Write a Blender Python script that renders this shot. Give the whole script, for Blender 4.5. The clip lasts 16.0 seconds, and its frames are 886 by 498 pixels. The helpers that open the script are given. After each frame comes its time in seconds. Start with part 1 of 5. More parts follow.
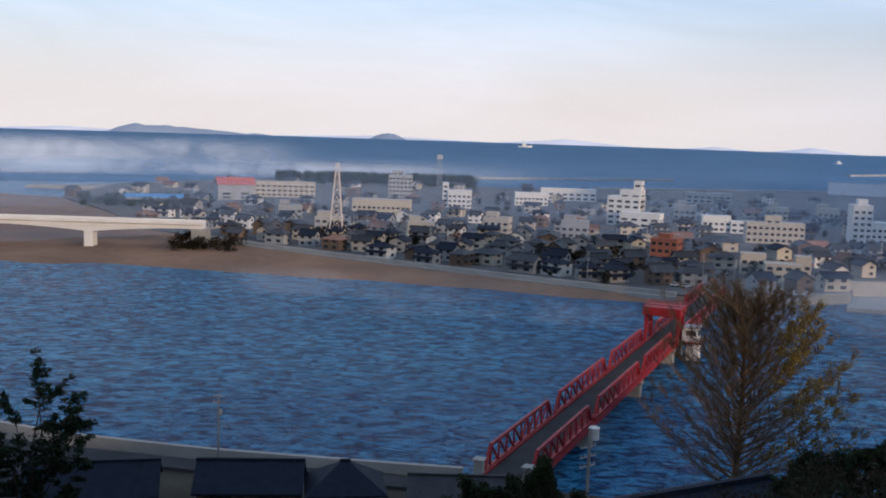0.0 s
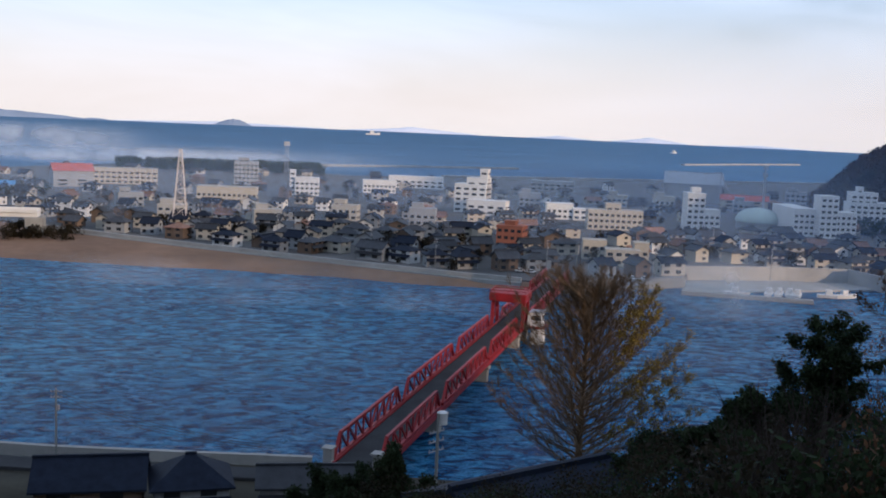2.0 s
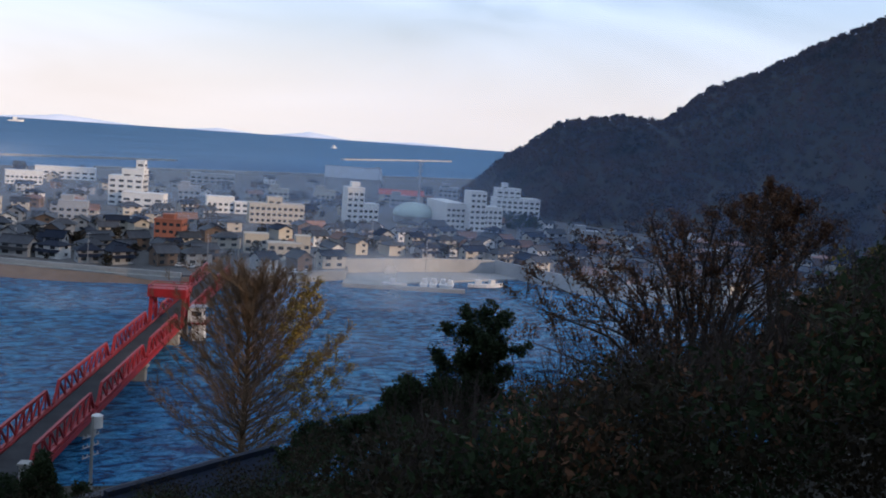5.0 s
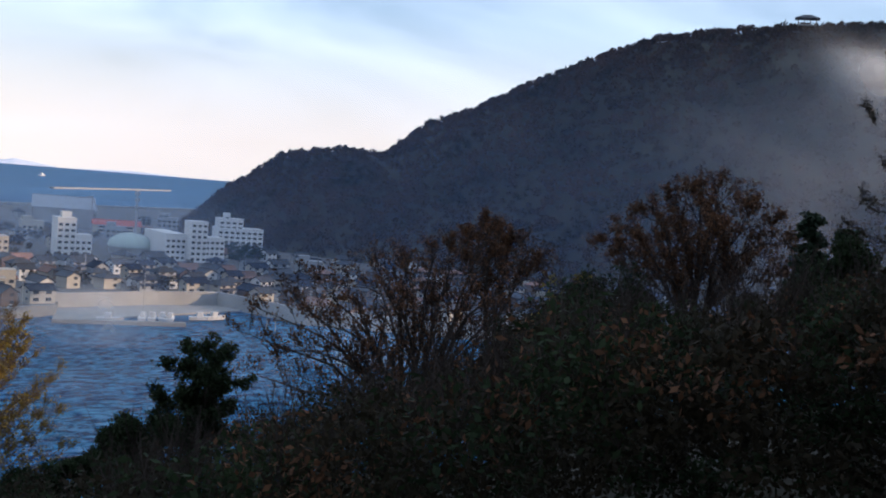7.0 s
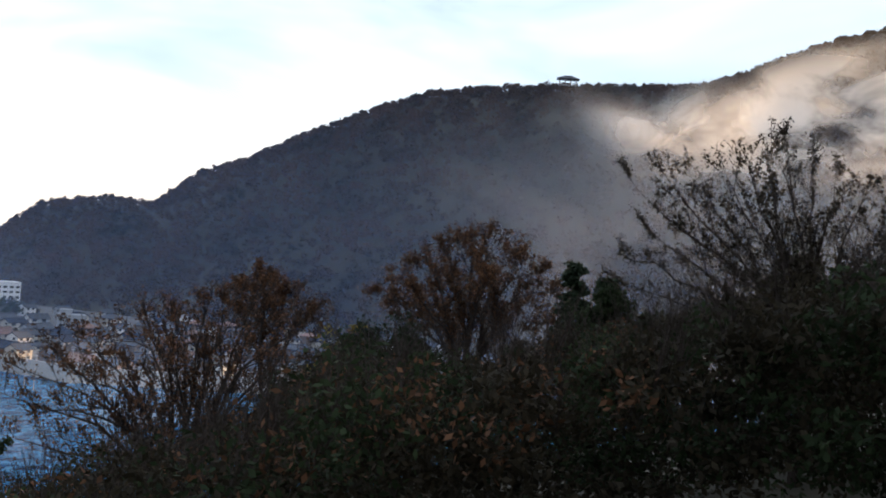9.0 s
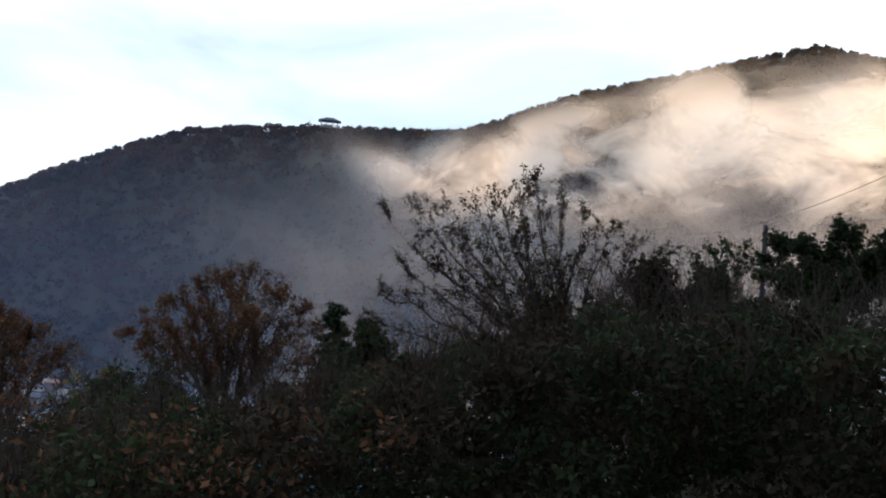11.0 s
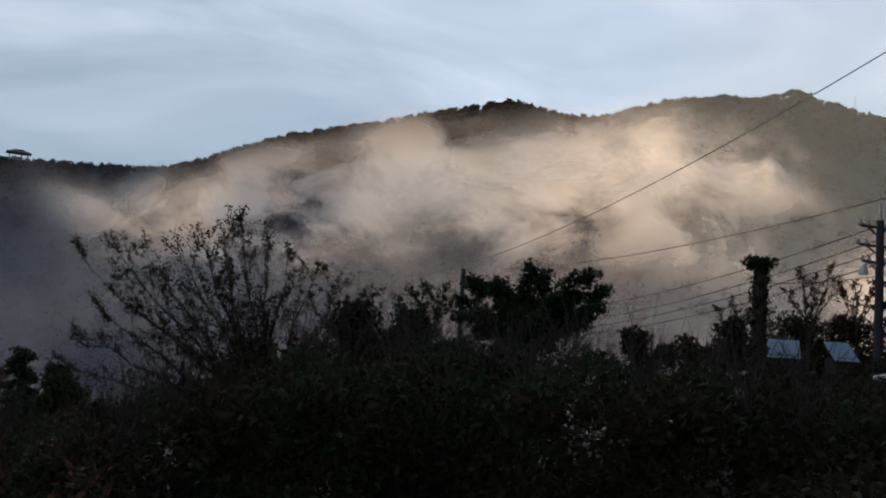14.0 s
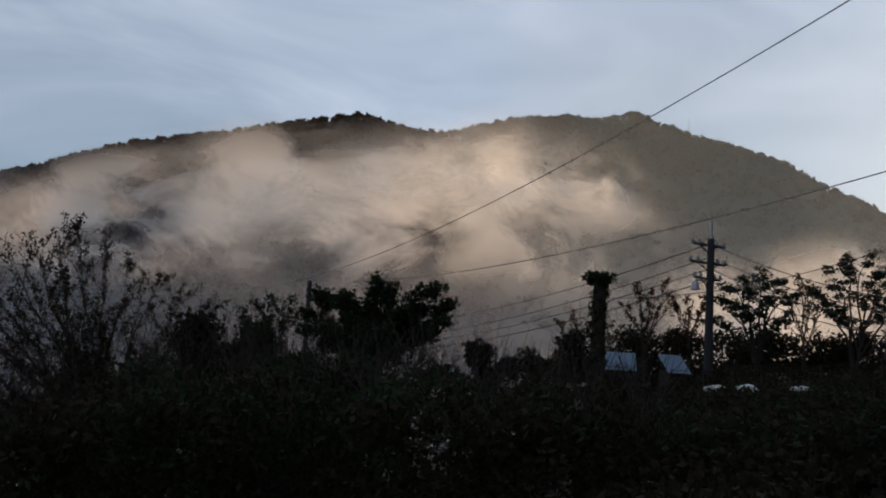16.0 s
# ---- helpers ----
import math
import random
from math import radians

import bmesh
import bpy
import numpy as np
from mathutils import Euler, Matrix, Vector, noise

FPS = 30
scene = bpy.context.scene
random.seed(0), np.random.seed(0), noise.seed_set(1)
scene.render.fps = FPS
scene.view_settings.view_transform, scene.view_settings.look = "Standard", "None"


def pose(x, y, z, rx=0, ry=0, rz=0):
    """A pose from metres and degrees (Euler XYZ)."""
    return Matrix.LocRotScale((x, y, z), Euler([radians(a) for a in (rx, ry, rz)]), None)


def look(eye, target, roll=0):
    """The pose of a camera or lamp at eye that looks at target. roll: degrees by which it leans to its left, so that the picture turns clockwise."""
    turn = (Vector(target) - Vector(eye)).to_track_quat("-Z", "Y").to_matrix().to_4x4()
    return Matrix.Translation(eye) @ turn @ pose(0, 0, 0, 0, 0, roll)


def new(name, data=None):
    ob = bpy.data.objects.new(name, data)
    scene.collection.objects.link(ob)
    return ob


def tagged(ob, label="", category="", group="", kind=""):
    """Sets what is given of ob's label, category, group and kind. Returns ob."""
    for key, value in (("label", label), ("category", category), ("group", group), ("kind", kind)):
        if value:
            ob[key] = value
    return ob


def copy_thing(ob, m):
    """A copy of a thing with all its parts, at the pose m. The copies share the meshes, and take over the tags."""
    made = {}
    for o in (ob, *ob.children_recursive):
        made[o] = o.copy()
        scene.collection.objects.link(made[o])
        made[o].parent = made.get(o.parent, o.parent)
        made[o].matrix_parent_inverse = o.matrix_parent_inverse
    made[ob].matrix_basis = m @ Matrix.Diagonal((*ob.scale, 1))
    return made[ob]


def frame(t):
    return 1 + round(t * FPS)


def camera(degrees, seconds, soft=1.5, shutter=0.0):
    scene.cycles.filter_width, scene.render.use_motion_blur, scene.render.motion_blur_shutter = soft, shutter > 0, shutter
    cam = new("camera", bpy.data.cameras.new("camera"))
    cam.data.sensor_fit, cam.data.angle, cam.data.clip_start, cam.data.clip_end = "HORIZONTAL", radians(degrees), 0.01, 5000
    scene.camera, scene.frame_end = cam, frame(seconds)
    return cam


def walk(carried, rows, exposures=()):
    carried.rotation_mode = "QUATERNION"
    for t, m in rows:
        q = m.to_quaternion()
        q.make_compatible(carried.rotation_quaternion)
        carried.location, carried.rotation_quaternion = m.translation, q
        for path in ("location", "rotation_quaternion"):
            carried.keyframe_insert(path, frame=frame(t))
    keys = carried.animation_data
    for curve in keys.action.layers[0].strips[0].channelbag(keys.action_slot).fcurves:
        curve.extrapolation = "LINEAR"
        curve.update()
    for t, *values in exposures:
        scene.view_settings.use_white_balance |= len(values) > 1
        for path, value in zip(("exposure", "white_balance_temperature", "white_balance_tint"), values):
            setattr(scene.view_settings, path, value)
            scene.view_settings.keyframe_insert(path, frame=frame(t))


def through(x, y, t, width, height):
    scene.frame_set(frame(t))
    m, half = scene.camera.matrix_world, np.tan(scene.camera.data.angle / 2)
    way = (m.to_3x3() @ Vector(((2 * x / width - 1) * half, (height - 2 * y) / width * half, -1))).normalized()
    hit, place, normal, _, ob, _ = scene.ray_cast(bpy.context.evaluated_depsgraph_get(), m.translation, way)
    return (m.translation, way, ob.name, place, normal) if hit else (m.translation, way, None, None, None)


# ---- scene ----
EYE = 60.0
cam = camera(44.98, 16.0, soft=1.9)
TURNS = [
    (0.0, 0.00, -6.61, -1.82),
    (0.5, -1.92, -6.65, -1.84),
    (1.0, -3.91, -6.75, -2.01),
    (1.5, -5.96, -6.88, -2.26),
    (2.0, -8.09, -6.98, -2.47),
    (2.5, -10.46, -7.07, -2.68),
    (3.0, -13.06, -7.12, -2.95),
    (3.5, -15.88, -7.13, -3.26),
    (6.0, -33.40, -5.13, -4.59),
    (6.5, -37.08, -4.41, -4.75),
    (7.0, -40.75, -3.51, -4.84),
    (7.5, -44.15, -2.53, -4.99),
    (8.0, -47.18, -1.58, -5.05),
    (8.5, -49.93, -0.67, -5.00),
    (9.0, -52.78, 0.22, -4.88),
    (9.5, -56.01, 1.13, -4.78),
    (10.0, -59.27, 2.00, -4.79),
    (12.5, -74.09, 5.25, -4.25),
    (13.0, -76.60, 5.80, -4.12),
    (13.5, -78.99, 6.35, -3.97),
    (14.0, -81.28, 6.88, -3.81),
    (14.5, -83.45, 7.41, -3.80),
    (15.0, -85.53, 7.96, -3.67),
    (15.5, -87.58, 8.33, -3.73),
    (16.0, -89.49, 8.09, -3.44),
]
walk(cam, [(t, pose(0, 0, EYE, 90 + p, r, y)) for t, y, p, r in TURNS],
     exposures=[(0.0, -0.05, 5250, 8), (1.5, 0.05, 5250, 8), (3.5, 0.18, 5250, 8), (6.0, 0.15, 5250, 8), (7.0, 0.3, 5350, 8), (9.0, 0.85, 6100, 8), (10.2, 0.85, 6100, 8), (12.5, 0.5, 6100, 8), (14.0, -0.25, 5900, 8), (16.0, -0.6, 5800, 8)])

# ---- light ----
SUN_AZ, SUN_EL = 137.0, 13.4


def polar(az, d, z=0.0):
    a = radians(az)
    return Vector((d * math.sin(a), d * math.cos(a), z))


world = bpy.data.worlds.new("sky")
scene.world = world
world.use_nodes = True
wn = world.node_tree
wn.nodes.clear()


def node(tree, kind, **inputs):
    n = tree.nodes.new(kind)
    for k, v in inputs.items():
        n.inputs[k.replace("_", " ")].default_value = v
    return n


w_out = wn.nodes.new("ShaderNodeOutputWorld")
w_bg = wn.nodes.new("ShaderNodeBackground")
w_bg.inputs["Strength"].default_value = 0.12
sky = wn.nodes.new("ShaderNodeTexSky")
sky.sky_type = "NISHITA"
sky.sun_disc = False
sky.sun_elevation, sky.sun_rotation = radians(SUN_EL), radians(SUN_AZ)
sky.air_density, sky.dust_density, sky.ozone_density = 1.0, 1.7, 2.2
coords = wn.nodes.new("ShaderNodeTexCoord")
split = wn.nodes.new("ShaderNodeSeparateXYZ")
wn.links.new(coords.outputs["Generated"], split.inputs[0])
lift = wn.nodes.new("ShaderNodeMath")
lift.operation = "MAXIMUM"
lift.inputs[1].default_value = 0.012
wn.links.new(split.outputs["Z"], lift.inputs[0])
join = wn.nodes.new("ShaderNodeCombineXYZ")
wn.links.new(split.outputs["X"], join.inputs["X"])
wn.links.new(split.outputs["Y"], join.inputs["Y"])
wn.links.new(lift.outputs[0], join.inputs["Z"])
wn.links.new(join.outputs[0], sky.inputs["Vector"])
# thin streaked cloud, wider low down
stretch = wn.nodes.new("ShaderNodeMapping")
stretch.inputs["Scale"].default_value = (1.5, 1.5, 6.0)
stretch.inputs["Rotation"].default_value = (0.0, radians(7), 0.3)
wn.links.new(coords.outputs["Generated"], stretch.inputs["Vector"])
wisps = wn.nodes.new("ShaderNodeTexNoise")
wisps.inputs["Scale"].default_value = 1.7
wisps.inputs["Detail"].default_value = 4.5
wisps.inputs["Roughness"].default_value = 0.55
wisps.inputs["Distortion"].default_value = 0.6
wn.links.new(stretch.outputs[0], wisps.inputs["Vector"])
ramp = wn.nodes.new("ShaderNodeValToRGB")
ramp.color_ramp.elements[0].position, ramp.color_ramp.elements[1].position = 0.1, 0.72
wn.links.new(wisps.outputs["Fac"], ramp.inputs["Fac"])
tone = wn.nodes.new("ShaderNodeMix")
tone.data_type = "RGBA"
tone.inputs[7].default_value = (9.6, 9.7, 10.2, 1)
fade = wn.nodes.new("ShaderNodeMath")
fade.operation = "MULTIPLY"
fade.inputs[1].default_value = 0.74
wn.links.new(ramp.outputs["Color"], fade.inputs[0])
wn.links.new(fade.outputs[0], tone.inputs[0])
# pale rosy band of haze along the horizon
band = wn.nodes.new("ShaderNodeMapRange")
band.inputs["From Min"].default_value, band.inputs["From Max"].default_value = 0.0, 0.16
band.inputs["To Min"].default_value, band.inputs["To Max"].default_value = 0.8, 0.0
band.interpolation_type = "SMOOTHSTEP"
wn.links.new(split.outputs["Z"], band.inputs["Value"])
haze = wn.nodes.new("ShaderNodeMix")
haze.data_type = "RGBA"
haze.inputs[7].default_value = (9.0, 6.9, 5.3, 1)
wn.links.new(band.outputs[0], haze.inputs[0])
wn.links.new(sky.outputs[0], tone.inputs[6])
wn.links.new(tone.outputs[2], haze.inputs[6])
wn.links.new(haze.outputs[2], w_bg.inputs["Color"])
wn.links.new(w_bg.outputs[0], w_out.inputs["Surface"])

sun = new("sun", bpy.data.lights.new("sun", "SUN"))
sun.data.energy, sun.data.angle, sun.data.color = 4.2, radians(0.6), (1.0, 0.63, 0.34)
sun.matrix_world = look(polar(SUN_AZ, 500, 500 * math.tan(radians(SUN_EL))), (0, 0, 0))


# ---- materials ----
def mat(name, color, rough=0.8, metal=0.0, scale=0.5, vary=0.25, bump=0.0, bump_scale=6.0, island=0.0, per_object=0.0, color2=None, stretch=None, gloss=0.25):
    m = bpy.data.materials.new(name)
    m.use_nodes = True
    t = m.node_tree
    b = t.nodes["Principled BSDF"]
    b.inputs["Roughness"].default_value, b.inputs["Metallic"].default_value = rough, metal
    b.inputs["Specular IOR Level"].default_value = 0.5 if metal else gloss
    tc = t.nodes.new("ShaderNodeTexCoord")
    mp = t.nodes.new("ShaderNodeMapping")
    mp.inputs["Scale"].default_value = stretch or (1, 1, 1)
    t.links.new(tc.outputs["Object"], mp.inputs["Vector"])
    n1 = node(t, "ShaderNodeTexNoise", Scale=scale, Detail=5.0)
    n2 = node(t, "ShaderNodeTexNoise", Scale=scale * 9, Detail=3.0)
    t.links.new(mp.outputs[0], n1.inputs["Vector"])
    t.links.new(mp.outputs[0], n2.inputs["Vector"])
    add = t.nodes.new("ShaderNodeMath")
    add.operation = "MULTIPLY_ADD"
    add.inputs[1].default_value = 0.45
    t.links.new(n2.outputs["Fac"], add.inputs[0])
    t.links.new(n1.outputs["Fac"], add.inputs[2])
    r = t.nodes.new("ShaderNodeValToRGB")
    c2 = color2 or [c * (1 + vary) for c in color]
    r.color_ramp.elements[0].position, r.color_ramp.elements[1].position = 0.45, 1.0
    r.color_ramp.elements[0].color = (*[c * (1 - vary) for c in color], 1)
    r.color_ramp.elements[1].color = (*c2, 1)
    t.links.new(add.outputs[0], r.inputs["Fac"])
    last = r.outputs["Color"]
    for amount, kind, out in ((island, "ShaderNodeNewGeometry", "Random Per Island"), (per_object, "ShaderNodeObjectInfo", "Random")):
        if amount:
            g = t.nodes.new(kind)
            rng = node(t, "ShaderNodeMapRange")
            rng.inputs["To Min"].default_value, rng.inputs["To Max"].default_value = 1 - amount, 1 + amount
            t.links.new(g.outputs[out], rng.inputs["Value"])
            hs = t.nodes.new("ShaderNodeHueSaturation")
            t.links.new(rng.outputs[0], hs.inputs["Value"])
            t.links.new(last, hs.inputs["Color"])
            last = hs.outputs[0]
    t.links.new(last, b.inputs["Base Color"])
    if bump:
        n3 = node(t, "ShaderNodeTexNoise", Scale=bump_scale, Detail=6.0)
        t.links.new(mp.outputs[0], n3.inputs["Vector"])
        bp = node(t, "ShaderNodeBump", Strength=bump, Distance=0.1)
        t.links.new(n3.outputs["Fac"], bp.inputs["Height"])
        t.links.new(bp.outputs[0], b.inputs["Normal"])
    return m


def water_material():
    m = bpy.data.materials.new("river_water")
    m.use_nodes = True
    t = m.node_tree
    b = t.nodes["Principled BSDF"]
    b.inputs["Base Color"].default_value = (0.006, 0.047, 0.125, 1)
    b.inputs["Roughness"].default_value = 0.22
    b.inputs["IOR"].default_value = 1.33
    b.inputs["Specular IOR Level"].default_value = 0.09
    tc = t.nodes.new("ShaderNodeTexCoord")
    last = None
    for scale, strength, dist, sx in ((0.07, 1.0, 3.0, 1.5), (0.2, 1.0, 3.2, 1.9), (0.6, 1.0, 1.6, 1.7)):
        mp = t.nodes.new("ShaderNodeMapping")
        mp.inputs["Scale"].default_value = (scale, scale * sx, scale)
        mp.inputs["Rotation"].default_value = (0, 0, radians(12 * sx))
        t.links.new(tc.outputs["Object"], mp.inputs["Vector"])
        n = node(t, "ShaderNodeTexNoise", Scale=1.0, Detail=4.0, Distortion=1.2)
        t.links.new(mp.outputs[0], n.inputs["Vector"])
        bp = node(t, "ShaderNodeBump", Strength=strength, Distance=dist)
        t.links.new(n.outputs["Fac"], bp.inputs["Height"])
        if last:
            t.links.new(last, bp.inputs["Normal"])
        last = bp.outputs[0]
    t.links.new(last, b.inputs["Normal"])
    # Light crests and shaded troughs of the waves, painted into the base colour.
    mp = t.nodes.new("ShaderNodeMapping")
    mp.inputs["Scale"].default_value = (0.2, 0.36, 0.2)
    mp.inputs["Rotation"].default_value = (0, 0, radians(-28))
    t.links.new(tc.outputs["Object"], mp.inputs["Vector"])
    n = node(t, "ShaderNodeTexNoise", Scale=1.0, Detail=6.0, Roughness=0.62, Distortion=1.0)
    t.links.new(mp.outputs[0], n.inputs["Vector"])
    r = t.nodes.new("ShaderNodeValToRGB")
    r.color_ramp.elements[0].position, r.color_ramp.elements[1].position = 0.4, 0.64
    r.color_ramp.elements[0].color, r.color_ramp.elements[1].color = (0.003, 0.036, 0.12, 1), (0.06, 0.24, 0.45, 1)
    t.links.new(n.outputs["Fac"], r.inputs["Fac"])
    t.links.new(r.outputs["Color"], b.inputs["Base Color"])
    return m


def mist_material(name, density, scale, color=(0.9, 0.88, 0.86), edge=0.3, cut=0.42, side=None, head=None, width=0.3, through=0.65):
    """White droplets: part of the light passes, part is scattered through or back."""
    m = bpy.data.materials.new(name)
    m.use_nodes = True
    t = m.node_tree
    t.nodes.clear()
    out = t.nodes.new("ShaderNodeOutputMaterial")
    tc = t.nodes.new("ShaderNodeTexCoord")
    mp = t.nodes.new("ShaderNodeMapping")
    mp.inputs["Rotation"].default_value = (radians(38), 0.2, 0.1)
    mp.inputs["Scale"].default_value = (1.0, 0.75, 1.25)
    t.links.new(tc.outputs["Object"], mp.inputs["Vector"])
    large = node(t, "ShaderNodeTexNoise", Scale=scale * 0.45, Detail=2.0, Roughness=0.5, Distortion=0.3)
    small = node(t, "ShaderNodeTexNoise", Scale=scale * 1.3, Detail=7.0, Roughness=0.56, Distortion=0.5)
    n = node(t, "ShaderNodeMix")
    n.inputs[0].default_value = 0.62
    for k, tex in ((2, large), (3, small)):
        t.links.new(mp.outputs[0], tex.inputs["Vector"])
        t.links.new(tex.outputs["Fac"], n.inputs[k])
    rng = node(t, "ShaderNodeMapRange")
    rng.interpolation_type = "SMOOTHSTEP"
    rng.inputs["From Min"].default_value, rng.inputs["From Max"].default_value = cut, cut + width
    rng.inputs["To Max"].default_value = density
    t.links.new(n.outputs[0], rng.inputs["Value"])
    last = rng.outputs[0]
    uv = t.nodes.new("ShaderNodeSeparateXYZ")
    t.links.new(tc.outputs["UV"], uv.inputs[0])
    for axis in ("X", "Y"):
        e_at = (side or edge) if axis == "X" else edge
        for lo, hi in ((0.0, e_at), (1.0, 1.0 - (head if head and axis == "Y" else e_at))):
            e = node(t, "ShaderNodeMapRange")
            e.interpolation_type = "SMOOTHSTEP"
            e.inputs["From Min"].default_value, e.inputs["From Max"].default_value = lo, hi
            t.links.new(uv.outputs[axis], e.inputs["Value"])
            mul = t.nodes.new("ShaderNodeMath")
            mul.operation = "MULTIPLY"
            t.links.new(last, mul.inputs[0])
            t.links.new(e.outputs[0], mul.inputs[1])
            last = mul.outputs[0]
    clear = t.nodes.new("ShaderNodeBsdfTransparent")
    back = node(t, "ShaderNodeBsdfTranslucent", Color=(*color, 1))
    front = node(t, "ShaderNodeBsdfDiffuse", Color=(*color, 1))
    both = node(t, "ShaderNodeMixShader", Fac=1 - through)
    t.links.new(back.outputs[0], both.inputs[1])
    t.links.new(front.outputs[0], both.inputs[2])
    mix = t.nodes.new("ShaderNodeMixShader")
    t.links.new(last, mix.inputs[0])
    t.links.new(clear.outputs[0], mix.inputs[1])
    t.links.new(both.outputs[0], mix.inputs[2])
    t.links.new(mix.outputs[0], out.inputs["Surface"])
    return m


def leaf_material(name, color, color2, through=0.35):
    m = mat(name, color, rough=0.7, scale=0.35, island=0.45, color2=color2, gloss=0.08)
    t = m.node_tree
    b = t.nodes["Principled BSDF"]
    out = t.nodes["Material Output"]
    tr = t.nodes.new("ShaderNodeBsdfTranslucent")
    t.links.new(b.inputs["Base Color"].links[0].from_socket, tr.inputs["Color"])
    mix = node(t, "ShaderNodeMixShader", Fac=through)
    t.links.new(b.outputs[0], mix.inputs[1])
    t.links.new(tr.outputs[0], mix.inputs[2])
    t.links.new(mix.outputs[0], out.inputs["Surface"])
    return m


WATER = water_material()
SEA = mat("open_sea", (0.06, 0.125, 0.215), 0.7, scale=0.004, vary=0.3, stretch=(1, 3, 1), gloss=0.015)
SAND = mat("river_sand", (0.155, 0.095, 0.06), 0.95, scale=0.03, vary=0.35, bump=0.6, bump_scale=0.4)
EARTH = mat("town_ground", (0.085, 0.083, 0.082), 0.95, scale=0.05, vary=0.3)
SLOPE = mat("leaf_litter_slope", (0.03, 0.027, 0.018), 1.0, scale=0.15, vary=0.4, bump=0.6, bump_scale=1.2)
HILL = mat("wooded_hill_ground", (0.032, 0.03, 0.02), 1.0, scale=0.01, vary=0.4)
WOODS = mat("winter_woodland", (0.03, 0.03, 0.019), 0.95, scale=0.025, vary=0.45, island=0.22, color2=(0.075, 0.044, 0.028), gloss=0.05)
CONCRETE = mat("weathered_concrete", (0.27, 0.265, 0.25), 0.9, scale=0.08, vary=0.2, bump=0.2)
# Darker grey version of the concrete, for footings, breakwaters, slim piers and poles.
DARK_CONCRETE = mat("darker_grey_concrete", (0.22, 0.22, 0.21), 0.9, scale=0.06, vary=0.3, bump=0.2)
ASPHALT = mat("asphalt", (0.04, 0.041, 0.044), 0.95, scale=0.2, vary=0.25, gloss=0.05)
RED = mat("red_bridge_paint", (0.2, 0.012, 0.014), 0.5, scale=0.3, vary=0.25, bump=0.1)
STEEL = mat("galvanised_steel", (0.35, 0.35, 0.36), 0.5, 0.6, scale=1.0)
WARM_STEEL = mat("painted_pylon_steel", (0.55, 0.5, 0.46), 0.6, scale=1.0)
WHITE = mat("white_render", (0.52, 0.52, 0.51), 0.85, scale=0.12, vary=0.1)
CREAM = mat("cream_render", (0.34, 0.315, 0.265), 0.85, scale=0.12, vary=0.12)
GREY = mat("grey_render", (0.24, 0.25, 0.26), 0.85, scale=0.12, vary=0.15)
BROWN = mat("brown_timber_cladding", (0.11, 0.08, 0.06), 0.85, scale=0.3, vary=0.3)
BRICK = mat("rust_red_cladding", (0.24, 0.09, 0.055), 0.85, scale=0.3, vary=0.2)
TILE = mat("dark_clay_tiles", (0.036, 0.039, 0.046), 0.55, scale=0.6, vary=0.3, per_object=0.35, bump=0.4, bump_scale=3.0, gloss=0.1)
TILE_BLUE = mat("blue_black_glazed_tiles", (0.014, 0.018, 0.03), 0.55, scale=0.8, vary=0.3, bump=0.4, bump_scale=3.0, gloss=0.03)
TILE_BROWN = mat("brown_clay_tiles", (0.15, 0.085, 0.06), 0.7, scale=0.6, vary=0.3, per_object=0.3, bump=0.4, bump_scale=3.0)
TILE_RED = mat("faded_red_roof", (0.34, 0.09, 0.07), 0.7, scale=0.4, vary=0.2)
SHEET = mat("pale_roof_sheet", (0.26, 0.28, 0.31), 0.55, scale=0.3, vary=0.15)
BLUE_SHEET = mat("blue_roof_sheet", (0.06, 0.2, 0.42), 0.5, scale=0.3, vary=0.2)
DOME = mat("grey_green_dome_skin", (0.36, 0.43, 0.40), 0.5, scale=0.05, vary=0.15)
PANE = mat("dark_window_glass", (0.02, 0.024, 0.03), 0.12, scale=0.5, vary=0.2, gloss=0.5)
BARK = mat("brown_grey_bark", (0.085, 0.065, 0.05), 0.95, scale=1.5, vary=0.3, bump=0.5, bump_scale=12.0)
FIELD_SHEET = mat("blue_grey_sheet", (0.12, 0.17, 0.24), 0.6, scale=0.8, vary=0.2)
GINKGO_BARK = mat("golden_brown_twigs", (0.12, 0.084, 0.052), 0.95, scale=1.5, vary=0.3)
# Near black: backlit poles, crossarms and stakes have their shade in this colour.
POLE = mat("backlit_dark_grey", (0.026, 0.027, 0.032), 0.85, scale=0.8, vary=0.2)
DARK_BARK = mat("dark_bark", (0.034, 0.026, 0.022), 0.95, scale=1.5, vary=0.3, bump=0.5, bump_scale=12.0)
WIRE = mat("black_cable", (0.02, 0.02, 0.02), 0.6, scale=4.0)
# Distance haze is painted into both island colours: blue, then paler.
ISLE = mat("haze_tinted_island", (0.2, 0.25, 0.34), 1.0, scale=0.002, vary=0.1)
FAR_ISLE = mat("haze_tinted_far_hills", (0.62, 0.64, 0.72), 1.0, scale=0.002, vary=0.05)
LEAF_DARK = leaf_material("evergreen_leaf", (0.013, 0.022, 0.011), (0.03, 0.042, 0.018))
LEAF_PINE = leaf_material("pine_needles", (0.014, 0.024, 0.015), (0.03, 0.044, 0.024), 0.2)
LEAF_RUST = leaf_material("rust_brown_leaf", (0.05, 0.027, 0.016), (0.13, 0.066, 0.034))
LEAF_GOLD = leaf_material("yellow_green_leaf", (0.11, 0.085, 0.016), (0.22, 0.165, 0.03))
LEAF_GREY = leaf_material("silver_grey_seed_plumes", (0.16, 0.14, 0.12), (0.32, 0.28, 0.24))
